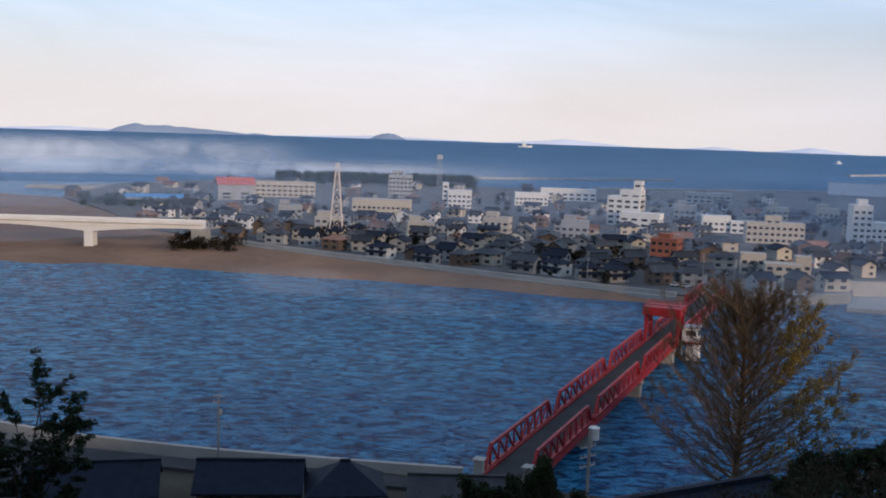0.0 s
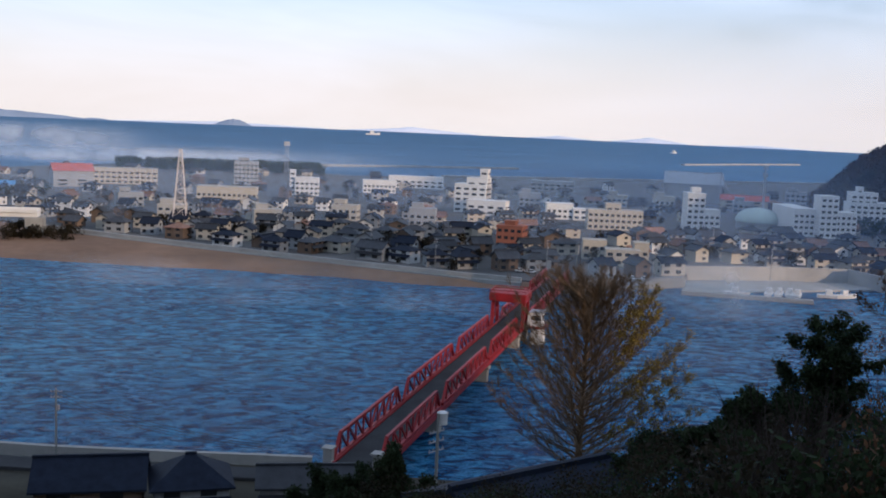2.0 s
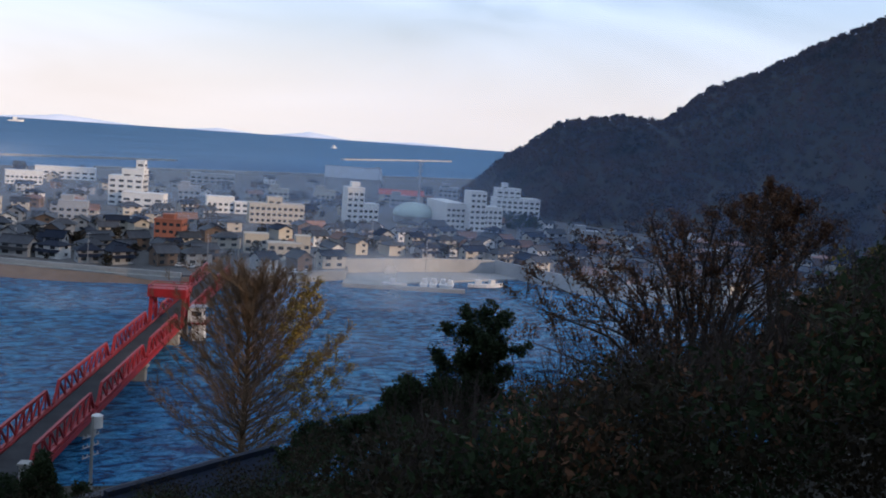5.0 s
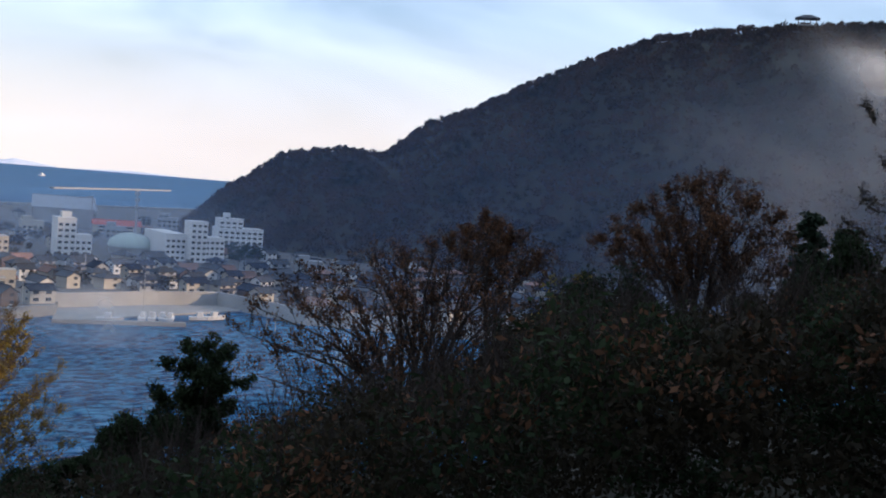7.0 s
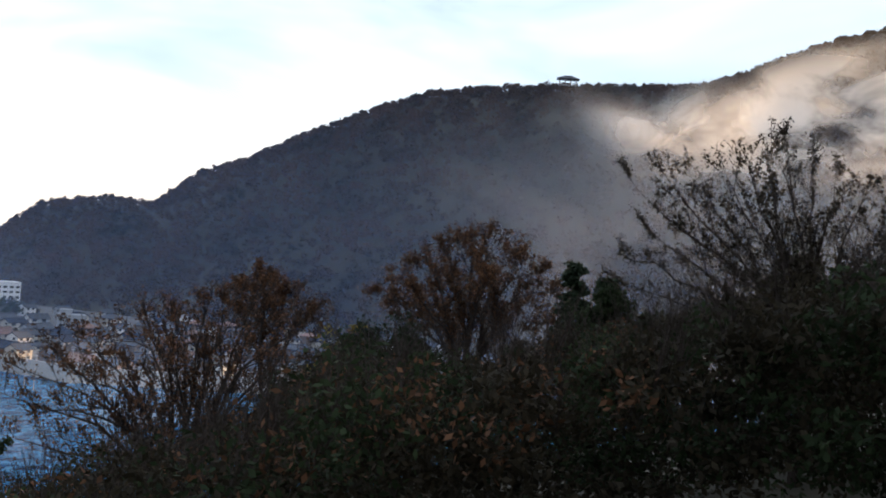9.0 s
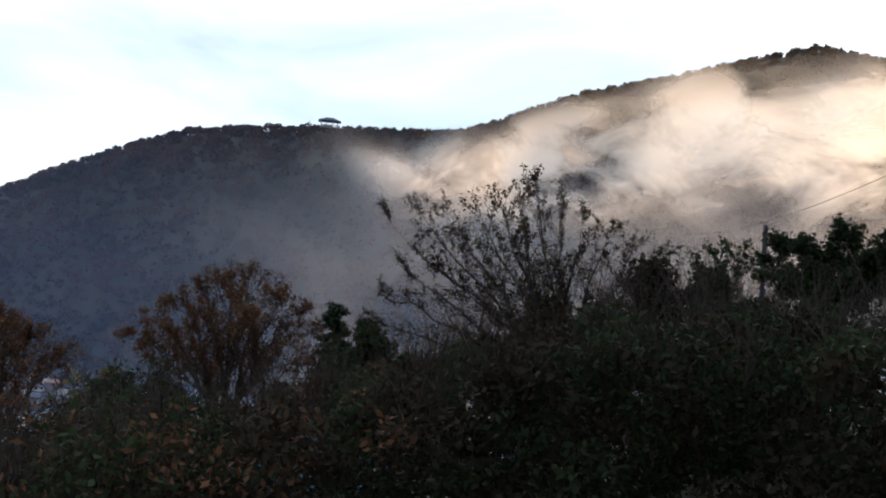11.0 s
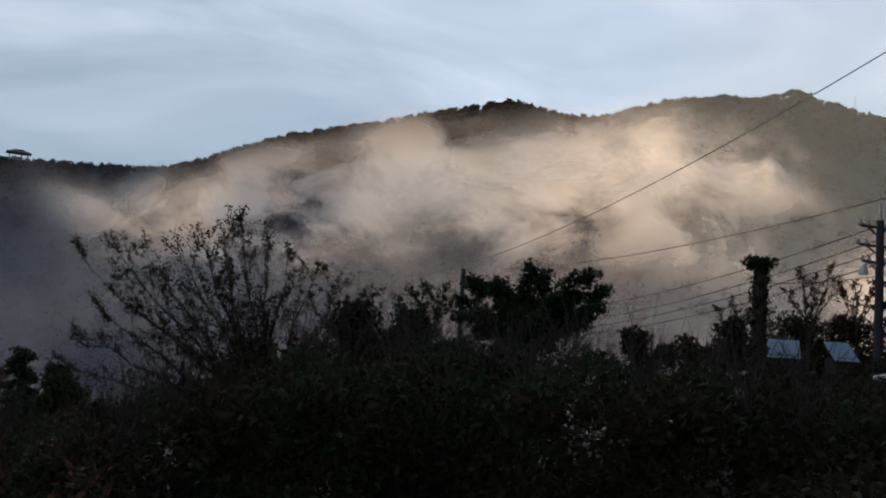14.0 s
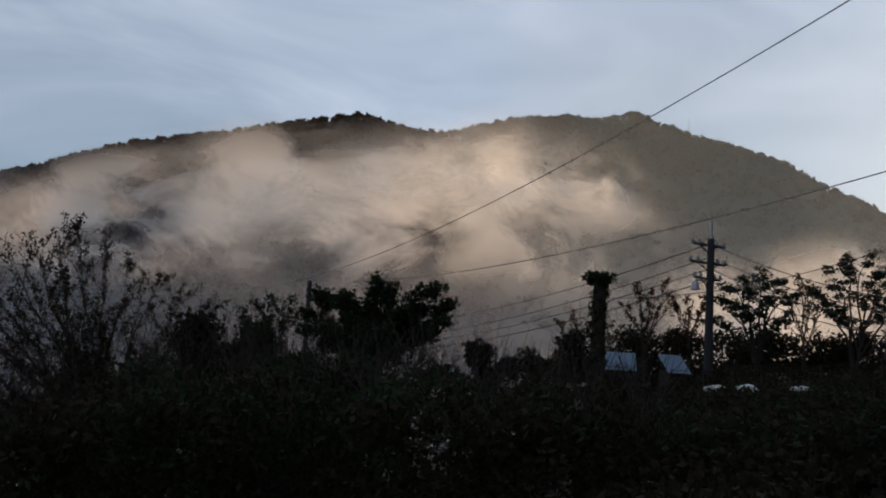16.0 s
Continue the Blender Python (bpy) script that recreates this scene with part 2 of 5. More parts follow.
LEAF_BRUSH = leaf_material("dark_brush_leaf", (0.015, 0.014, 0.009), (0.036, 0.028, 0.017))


# ---- building blocks ----
def part(name, bm, material, parent=None, label=""):
    me = bpy.data.meshes.new(name)
    if isinstance(bm, tuple):
        me.from_pydata(*bm)
    else:
        bm.to_mesh(me)
        bm.free()
    me.materials.append(material)
    ob = new(name, me)
    if parent:
        ob.parent = parent
    if label:
        ob["label"] = label
    return ob


def empty(name, m, label, category, group="", kind=""):
    ob = new(name)
    ob.empty_display_size = 0.5
    ob.matrix_world = m
    return tagged(ob, label, category, group, kind)


def box(bm, x0, x1, y0, y1, z0, z1, bevel=0.0):
    made = bmesh.ops.create_cube(bm, size=1, matrix=Matrix.LocRotScale(((x0 + x1) / 2, (y0 + y1) / 2, (z0 + z1) / 2), None, (x1 - x0, y1 - y0, z1 - z0)))
    if bevel:
        edges = list({e for v in made["verts"] for e in v.link_edges})
        bmesh.ops.bevel(bm, geom=edges, offset=bevel, segments=1, affect="EDGES")


def boxes(*sizes, bevel=0.0):
    bm = bmesh.new()
    for s in sizes:
        box(bm, *s, bevel=bevel)
    return bm


def bar(bm, a, b, w, h=None):
    """A square bar from a to b."""
    a, b = Vector(a), Vector(b)
    d = b - a
    m = Matrix.Translation((a + b) / 2) @ d.to_track_quat("Z", "Y").to_matrix().to_4x4() @ Matrix.Diagonal((w, h or w, d.length, 1))
    bmesh.ops.create_cube(bm, size=1, matrix=m)


def rod(bm, a, b, r0, r1=None, n=8):
    a, b = Vector(a), Vector(b)
    d = b - a
    m = Matrix.Translation((a + b) / 2) @ d.to_track_quat("Z", "Y").to_matrix().to_4x4()
    bmesh.ops.create_cone(bm, cap_ends=True, segments=n, radius1=r0, radius2=r0 if r1 is None else r1, depth=d.length, matrix=m)


def prism(points, z0, z1):
    bm = bmesh.new()
    lo = [bm.verts.new((x, y, z0)) for x, y in points]
    hi = [bm.verts.new((x, y, z1)) for x, y in points]
    bm.faces.new(hi)
    bm.faces.new(lo[::-1])
    for i in range(len(points)):
        j = (i + 1) % len(points)
        bm.faces.new((lo[i], lo[j], hi[j], hi[i]))
    bmesh.ops.recalc_face_normals(bm, faces=bm.faces)
    return bm


def sheet(name, us, vs, place, material, label, category, kind="structure", smooth=True):
    """A grid sheet; place(u, v) gives the point."""
    verts = [place(u, v) for v in vs for u in us]
    n = len(us)
    faces = [(j * n + i, j * n + i + 1, (j + 1) * n + i + 1, (j + 1) * n + i) for j in range(len(vs) - 1) for i in range(n - 1)]
    ob = part(name, ([tuple(v) for v in verts], [], faces), material)
    if smooth:
        ob.data.shade_smooth()
    lay = ob.data.uv_layers.new(name="UVMap")
    mu, mv = len(us) - 1, len(vs) - 1
    for lp in ob.data.loops:
        lay.data[lp.index].uv = ((lp.vertex_index % n) / mu, (lp.vertex_index // n) / mv)
    return tagged(ob, label, category, kind=kind)


def lin(table, x):
    return float(np.interp(x, [a for a, _ in table], [b for _, b in table]))


# ---- water and land ----
EDGE = 4090.0
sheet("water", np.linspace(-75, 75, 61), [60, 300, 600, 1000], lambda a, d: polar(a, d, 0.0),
      WATER, "wind-rippled dark blue river with painted wave light and shade", "water")
sheet("sea", np.linspace(-75, 75, 61), [1000, 1600, 2600, EDGE], lambda a, d: polar(a, d, 0.0),
      SEA, "calm deep blue sea reaching to the horizon", "water")

TOWN = [(-109, 506), (-33, 449), (20, 412.5), (64, 385.5), (88, 374), (97, 371), (150, 388), (158, 402), (160, 420), (228, 405), (240, 350), (330, 300), (620, 240),
        (900, 600), (640, 1180), (380, 1080), (200, 1040), (60, 1010), (-40, 1060), (-170, 1065), (-270, 900), (-262, 740), (-200, 640), (-150, 545)]
tagged(part("ground", prism(TOWN, -2, 3.0), EARTH), "flat grey town ground on the river bank", "ground", kind="structure")
SEAWALL = [(-114, 512), (-109, 505), (-72, 476), (-33, 448), (20, 411), (64, 383.5), (84, 373)]


def wall_along(name, pts, width, z0, z1, material, label, category="sea wall"):
    bm = bmesh.new()
    for a, b in zip(pts, pts[1:]):
        a, b = Vector((*a, 0)), Vector((*b, 0))
        side = (b - a).normalized().cross(Vector((0, 0, 1))) * width / 2
        ring = [a + side, b + side, b - side, a - side]
        lo = [bm.verts.new((p.x, p.y, z0)) for p in ring]
        hi = [bm.verts.new((p.x, p.y, z1)) for p in ring]
        bm.faces.new(hi)
        for i in range(4):
            j = (i + 1) % 4
            bm.faces.new((lo[i], lo[j], hi[j], hi[i]))
    bmesh.ops.recalc_face_normals(bm, faces=bm.faces)
    return tagged(part(name, bm, material), label, category, kind="structure")


wall_along("sea_wall", SEAWALL, 1.4, -1, 4.2, CONCRETE, "long pale concrete sea wall beside the sandy bank")
wall_along("sea_wall_foot", [(x - 0.6, y - 1.8) for x, y in SEAWALL], 2.2, -1, 2.7, DARK_CONCRETE, "dark concrete footing of the sea wall")
wall_along("sea_wall_east", [(100, 369), (150, 385)], 1.6, -1, 4.0, DARK_CONCRETE, "low concrete river wall near the red bridge")


def sand_place(u, v):
    # u along the bank, v from the waterline up
    lo = [(-420, 392), (-166, 402), (-105, 413), (-16, 397), (60, 376), (90, 366)]
    hi = [(-420, 800), (-262, 735), (-150, 560), (-30, 449), (66, 384), (95, 374)]
    i = min(int(u), 4)
    f = u - i
    a = Vector(lo[i]).lerp(Vector(lo[i + 1]), f)
    b = Vector(hi[i]).lerp(Vector(hi[i + 1]), f)
    p = a.lerp(b, v)
    z = -0.5 + 2.9 * math.sin(min(v * 1.3, 1) * math.pi / 2) + 0.35 * noise.noise((p.x * 0.03, p.y * 0.06, 0))
    return Vector((p.x + 3 * noise.noise((p.x * 0.04, 3, 1)), p.y + 4 * noise.noise((p.x * 0.03, 7, 1)) * (1 - v), z))


sheet("sand_bank", np.linspace(0, 5, 80), np.linspace(-0.06, 1, 16), sand_place, SAND, "brown sandy river bank below the sea wall", "sand")
spit = [(-330, 850), (-250, 845), (-200, 900), (-60, 1000), (-70, 1012), (-220, 915), (-320, 865)]
tagged(part("breakwater", prism(spit, -1, 2.5), DARK_CONCRETE), "dark low stone breakwater running out to sea", "breakwater", kind="structure")
wall_along("breakwater_long", [(-60, 1180), (120, 1260), (284, 1318)], 8, -1, 2.2, DARK_CONCRETE, "long low breakwater off the town", "breakwater")
wall_along("breakwater_harbour", [(150, 1040), (330, 1090), (640, 1170)], 8, -1, 4.4, DARK_CONCRETE, "dark harbour breakwater behind the town roofs", "breakwater")
wall_along("breakwater_offshore", [(637, 1678), (790, 1800), (955, 1915)], 8, -1, 2.6, CONCRETE, "sunlit offshore breakwater in the sea", "breakwater")

# harbour basin on the right of the bridge
tagged(part("quay", prism([(144, 372), (160, 372), (230, 386), (240, 398), (232, 408), (158, 404)], -2, 0.6), CONCRETE), "pale concrete slipway of the small harbour", "quay", kind="structure")
wall_along("harbour_wall", [(150, 400), (200, 405), (226, 402), (236, 350), (300, 290)], 1.2, -1, 6.2, CONCRETE, "sunlit concrete wall round the small harbour", "harbour wall")
wall_along("harbour_mole", [(143, 369), (186, 353)], 3.0, -1, 1.4, DARK_CONCRETE, "low dark mole of the small harbour", "mole")

# ---- hills ----
RIDGE_1 = [(24, -6), (27.9, -2.8), (29.5, -1.2), (30.5, -0.6), (32.1, 0.7), (35.1, 1.3), (37.5, 1.1), (39.7, 3.0), (41.8, 3.8), (45, 5.55), (48.7, 7.3), (51.2, 8.25), (53.7, 8.75), (58, 9.15), (63, 9.4), (66, 9.65), (70, 9.4), (80, 8.0), (95, 4)]
RIDGE_2 = [(55, 5), (62, 8.5), (66, 9.7), (68, 10.4), (71.5, 11.9), (76.7, 13.1), (79.6, 13.8), (84, 14.75), (87.2, 14.1), (89.1, 14.1), (92.2, 14.95), (95.5, 15.25), (97.1, 15.05), (98.9, 15.5), (102.2, 14.35), (106.6, 13.05), (108.5, 11.9), (111, 10.7), (118, 6.5), (126, 1.5), (135, -2)]
HILLS = {1: (RIDGE_1, [(24, 1000), (30, 960), (38, 900), (58, 800), (95, 760)], [(24, 960), (31, 760), (38, 690), (60, 560), (95, 500)]),
         2: (RIDGE_2, [(55, 1250), (135, 1150)], [(55, 650), (135, 560)]),
         # Hill 3 lies out of view, added to cast shade on the river.
         3: ([(115, -4), (117.5, 4), (120.5, 11), (126, 12.4), (145, 12.4), (172, 4)], [(113, 720), (172, 700)], [(113, 560), (172, 480)])}


def hill_point(which, az, v):
    """v: 0 at the foot, 1 on the ridge, beyond it the far side."""
    ridge, far, foot = HILLS[which]
    dr, df = lin(far, az), lin(foot, az)
    d = df + (dr - df) * v
    top = EYE + dr * math.tan(radians(lin(ridge, az)))
    k = v if v <= 1 else 2 - v
    k = max(k, 0.0)
    rise = 0.35 * k + 0.65 * k * k * (3 - 2 * k)
    z = 2.0 + (top - 2.0) * rise
    p = polar(az, d, z)
    p.z += 28 * k * (1 - k) * noise.noise((p.x * 0.008, p.y * 0.008, which))
    return p


for which, (a0, a1), label in ((1, (24, 95), "dark wooded hill behind the harbour town"), (2, (55, 135), "broad wooded mountain rising over the valley mist"), (3, (115, 172), "unseen spur added to shade the river")):
    sheet("hill", np.linspace(a0, a1, 90), np.linspace(0, 1.8, 40), lambda u, v, w=which: hill_point(w, u, v), HILL, label, "hill")


# islands on the horizon, their haze painted into the colour
def island(name, a0, a1, d, heights, material, label):
    us = np.linspace(0, 1, 40)

    def place(u, v):
        az = a0 + (a1 - a0) * u
        h = lin(heights, u) * (0.93 + 0.14 * noise.noise((u * 14, d, 0)))
        return polar(az, d + 60 * v, -1 + (h + 1) * math.sin(math.pi * (0.5 * v if v < 1 else 0.5)))
    sheet(name, us, [0, 0.5, 1, 1.6], place, material, label, "island")


island("island", -17.3, -10.0, 4040, [(0, 0), (0.1, 24), (0.2, 33), (0.3, 26), (0.4, 28), (0.7, 16), (0.9, 7), (1, 0)], ISLE, "long island on the sea horizon painted in haze blue")
island("island", -10.6, -9.0, 4030, [(0, 0), (0.4, 7), (0.7, 5), (1, 0)], ISLE, "tiny island on the sea horizon painted in haze blue")
island("island", -3.9, -2.0, 4040, [(0, 0), (0.25, 16), (0.5, 24), (0.7, 21), (1, 2)], ISLE, "small domed island on the sea horizon painted in haze blue")
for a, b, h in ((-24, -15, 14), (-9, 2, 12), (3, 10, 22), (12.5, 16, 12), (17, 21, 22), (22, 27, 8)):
    island("far_hills", a, b, 4075, [(0, 0), (0.3, h * 0.5), (0.5, h), (0.6, h * 0.8), (0.8, h * 0.4), (1, 0)], FAR_ISLE, "distant hills with the pale horizon haze painted in")

# ---- the camera's own hillside ----
# The steep rise behind the eye is unseen, added to darken the foreground.
FALL = [(-180, -0.75), (-110, -0.7), (-70, 0.3), (-60, 0.5), (5, 0.5), (16, 0.35), (30, 0.3), (50, 0.24), (66, 0.15), (80, 0.06), (92, 0.0), (97, -0.03), (104, -0.075), (113, -0.09), (128, -0.55), (140, -0.75), (180, -0.75)]
SHORE = [(-180, 260), (-60, 230), (-25, 190), (-20, 188), (-12, 177), (2, 169), (8, 166), (20, 165), (40, 190), (60, 330), (75, 480), (180, 200)]


def slope_z(az, d):
    k = lin(FALL, az)
    z = 58.3 - k * max(d - 2, 0)
    if k > 0.05:
        z = max(z, 3.0 + 0.5 * noise.noise((d * 0.05, az * 0.1, 0)))
    else:
        z = min(z, 118 if 0 < az < 132 else 150)
        if d > 70 and abs(az) > 60 and az < 122:
            z -= (d - 70) * 0.2
    return z + (0.5 * noise.noise((d * 0.09, az * 0.12, 4)) if d > 6 else 0)


sheet("hillside", list(range(-180, 181, 3)), [0, 0.06, 0.12, 0.2, 0.3, 0.4, 0.5, 0.6, 0.7, 0.8, 0.9, 0.99, 1.0],
      lambda a, v: polar(a, lin(SHORE, a) * v, slope_z(a, lin(SHORE, a) * v) if v < 1 else -2), SLOPE, "steep overgrown hillside above the river with an added unseen rise behind", "hillside")

# ---- red bascule bridge ----
def truss(length, height, panels, bascule=False):
    """One side of a through span: chords, sloping end posts and web, in the x-z plane."""
    bm = bmesh.new()
    step = length / panels
    rise = height
    bar(bm, (0, 0, 0), (length, 0, 0), 0.55, 0.5)
    bar(bm, (step * 0.6, 0, rise), (length - step * 0.6, 0, rise), 0.5, 0.45)
    bar(bm, (0, 0, 0), (step * 0.6, 0, rise), 0.45)
    bar(bm, (length, 0, 0), (length - step * 0.6, 0, rise), 0.45)
    xs = [step * 0.6 + (length - step * 1.2) * i / panels for i in range(panels + 1)]
    for i, x in enumerate(xs):
        bar(bm, (x, 0, 0), (x, 0, rise), 0.28)
        if i < panels:
            a, b = (x, xs[i + 1]) if i < panels / 2 else (xs[i + 1], x)
            bar(bm, (a, 0, rise), (b, 0, 0), 0.3)
    return bm


BRIDGE = pose(12.4, 164.2, 0, 0, 0, 67.45)
bridge = empty("bascule_bridge", BRIDGE, "red steel bascule bridge on concrete piers across the river", "bridge")
DECK = 5.2
part("deck", boxes((-4, 221, -2.6, 3.6, DECK - 0.5, DECK), bevel=0.05), ASPHALT, bridge, "dark asphalt roadway")
for side in (4.4, -3.4):
    part("kerb", boxes((-4, 221, side - 0.75 if side > 0 else side + 0.45, side - 0.45 if side > 0 else side + 0.75, DECK - 0.6, DECK + 0.35), bevel=0.04), RED, bridge)
    part("girder", boxes((-2, 220, side - 0.25, side + 0.25, DECK - 1.5, DECK - 0.45), bevel=0.04), RED, bridge)
    for x0, x1 in ((0, 37), (39, 80), (82, 119), (134, 178), (180, 218)):
        t = part("truss", truss(x1 - x0, 3.6 if x0 != 134 else 2.3, 8), RED, bridge)
        t.location = (x0, side, DECK + 0.1)
for x in (-1, 38, 81, 121, 133, 179, 219):
    w = 2.6 if x in (121, 133) else 1.8
    part("pier", boxes((x - w / 2, x + w / 2, -3.6, 4.6, -3, DECK - 1.5), (x - w / 2 - 0.4, x + w / 2 + 0.4, -4.0, 5.0, DECK - 2.2, DECK - 1.5), bevel=0.15), CONCRETE if w > 2 else DARK_CONCRETE, bridge, "concrete pier")
# lifting tower with its counterweight
for side in (4.6, -3.8):
    for x in (123, 131):
        bm = bmesh.new()
        bar(bm, (x, side, DECK - 1), (x + (1.2 if x == 123 else -1.2), side, DECK + 7), 0.9, 0.75)
        part("tower_leg", bm, RED, bridge)
    bm = bmesh.new()
    for z0, z1 in ((0.5, 3.6), (3.6, 7)):
        bar(bm, (123.2, side, DECK + z0), (130.4, side, DECK + z1), 0.35)
        bar(bm, (123.6, side, DECK + z1), (130.4, side, DECK + z1), 0.35)
    part("tower_brace", bm, RED, bridge)
part("counterweight", boxes((122.4, 131.4, -4.6, 5.4, DECK + 6.6, DECK + 8.9), bevel=0.12), RED, bridge, "heavy red counterweight box")
bm = bmesh.new()
for side in (-4.4, 5.2):
    bar(bm, (122.4, side, DECK + 9.6), (131.4, side, DECK + 9.6), 0.16)
for x in (122.6, 126.9, 131.2):
    for side in (-4.4, 0.4, 5.2):
        bar(bm, (x, side, DECK + 9), (x, side, DECK + 9.6), 0.14)
    bar(bm, (x, -4.4, DECK + 9.6), (x, 5.2, DECK + 9.6), 0.16)
part("walkway_rail", bm, RED, bridge)
hut = part("control_house", boxes((126.5, 131, -8.6, -4.6, DECK - 0.2, DECK + 3.6), bevel=0.08), WHITE, bridge, "white operator's cabin")
part("cabin_roof", boxes((126.2, 131.3, -8.9, -4.9, DECK + 3.6, DECK + 3.85), bevel=0.05), SHEET, hut)
part("cabin_window", boxes((127, 130.5, -8.66, -8.6, DECK + 1.5, DECK + 2.8)), PANE, hut)
part("cabin_window", boxes((126.44, 126.5, -8.2, -5.6, DECK + 1.5, DECK + 2.8)), PANE, hut)
part("cabin_platform", boxes((125.8, 131.8, -9.6, -4.8, DECK - 0.6, DECK - 0.2), (125.8, 131.8, -9.6, -9.5, DECK + 0.5, DECK + 0.6), bevel=0.04), RED, bridge)
part("cabin_pier", boxes((127, 130.4, -9, -5.6, -2, DECK - 0.6), bevel=0.1), WHITE, bridge)
for y in (4.6, -3.6):
    bm = boxes((-2.6, -1.2, y - 0.7, y + 0.7, 2, DECK + 2.4), (-2.9, -0.9, y - 0.95, y + 0.95, DECK + 2.4, DECK + 2.7), bevel=0.06)
    part("gate_post", bm, CONCRETE, bridge, "grey stone gate post")

# ---- white road bridge far off ----
road_bridge = empty("road_bridge", pose(-104, 480, 4.2, 0, 0, 181), "long white concrete road bridge over the sand bank", "bridge")
part("deck", boxes((2, 330, -4.2, 4.2, 7.9, 8.6), bevel=0.1), WHITE, road_bridge)
part("girder", boxes((2, 330, -3.2, 3.2, 6.0, 7.9), bevel=0.1), WHITE, road_bridge)
for y in (-4, 4):
    part("parapet", boxes((2, 330, y - 0.15, y + 0.15, 8.6, 9.6), bevel=0.04), WHITE, road_bridge)
for x in (53, 148, 243):
    bm = prism([(x - 43, -6.2), (x - 43, -6.0)] + [(x + k * 3.6, -(5.98 - 2.4 * (1 - abs(k) / 12) ** 2)) for k in range(-12, 13)] + [(x + 43, -6.0), (x + 43, -6.2)], -3, 3)
    bmesh.ops.rotate(bm, verts=bm.verts, cent=(0, 0, 0), matrix=Matrix.Rotation(radians(-90), 3, "X"))
    part("haunch", bm, WHITE, road_bridge)
    part("pier", boxes((x - 2, x + 2, -3.4, 3.4, -7, 3.8), bevel=0.15), WHITE, road_bridge)
part("abutment", boxes((0, 7, -4.4, 4.4, -7, 6.1), bevel=0.1), DARK_CONCRETE, road_bridge, "dark concrete abutment")
for x in (30, 110, 200):
    bm = bmesh.new()
    rod(bm, (x, -4, 8.6), (x, -4, 16), 0.14, 0.09)
    bar(bm, (x, -4, 16), (x, -2, 16.2), 0.14)
    part("lamp_post", bm, STEEL, road_bridge)


# ---- houses of the town ----
def gable(w, d, h, rise, over=0.7, thick=0.3):
    """A pitched roof with eaves, ridge along x."""
    bm = bmesh.new()
    x, y = w / 2 + over, d / 2 + over
    drop = rise * over / (d / 2)
    prof = [(-y, h - drop), (0, h + rise), (y, h - drop), (y, h - drop + thick), (0, h + rise + thick), (-y, h - drop + thick)]
    ends = [[bm.verts.new((sx, py, pz)) for py, pz in prof] for sx in (-x, x)]
    n = len(prof)
    for i in range(n):
        j = (i + 1) % n
        bm.faces.new((ends[0][i], ends[0][j], ends[1][j], ends[1][i]))
    for e in ends:
        bm.faces.new((e[0], e[1], e[4], e[5]))
        bm.faces.new((e[1], e[2], e[3], e[4]))
    box(bm, -x - 0.05, x + 0.05, -0.22, 0.22, h + rise + thick - 0.1, h + rise + thick + 0.28)
    bmesh.ops.recalc_face_normals(bm, faces=bm.faces)
    return bm


def hip(w, d, h, rise, over=0.8, thick=0.25):
    bm = bmesh.new()
    x, y, k = w / 2 + over, d / 2 + over, max(w / 2 - d / 2, 0.4)
    lo = [bm.verts.new(p) for p in ((-x, -y, h - 0.3), (x, -y, h - 0.3), (x, y, h - 0.3), (-x, y, h - 0.3))]
    mid = [bm.verts.new((v.co.x, v.co.y, h - 0.3 + thick)) for v in lo]
    a, b = bm.verts.new((-k, 0, h + rise)), bm.verts.new((k, 0, h + rise))
    bm.faces.new(lo[::-1])
    for i in range(4):
        j = (i + 1) % 4
        bm.faces.new((lo[i], lo[j], mid[j], mid[i]))
    bm.faces.new((mid[0], mid[1], b, a))
    bm.faces.new((mid[1], mid[2], b))
    bm.faces.new((mid[2], mid[3], a, b))
    bm.faces.new((mid[3], mid[0], a))
    box(bm, -k - 0.3, k + 0.3, -0.2, 0.2, h + rise - 0.12, h + rise + 0.25)
    return bm


def walls(w, d, h, rise):
    bm = bmesh.new()
    prof = [(-d / 2, -0.6), (d / 2, -0.6), (d / 2, h), (0, h + rise), (-d / 2, h)]
    ends = [[bm.verts.new((sx, py, pz)) for py, pz in prof] for sx in (-w / 2, w / 2)]
    for i in range(5):
        j = (i + 1) % 5
        bm.faces.new((ends[0][i], ends[0][j], ends[1][j], ends[1][i]))
    bm.faces.new(ends[0])
    bm.faces.new(ends[1])
    bmesh.ops.recalc_face_normals(bm, faces=bm.faces)
    return bm


def pane(house, x, y, z, w, h, along="x"):
    t = 0.06
    size = (x - w / 2, x + w / 2, y - t, y + t, z - h / 2, z + h / 2) if along == "x" else (x - t, x + t, y - w / 2, y + w / 2, z - h / 2, z + h / 2)
    return part("window", boxes(size), PANE, house)


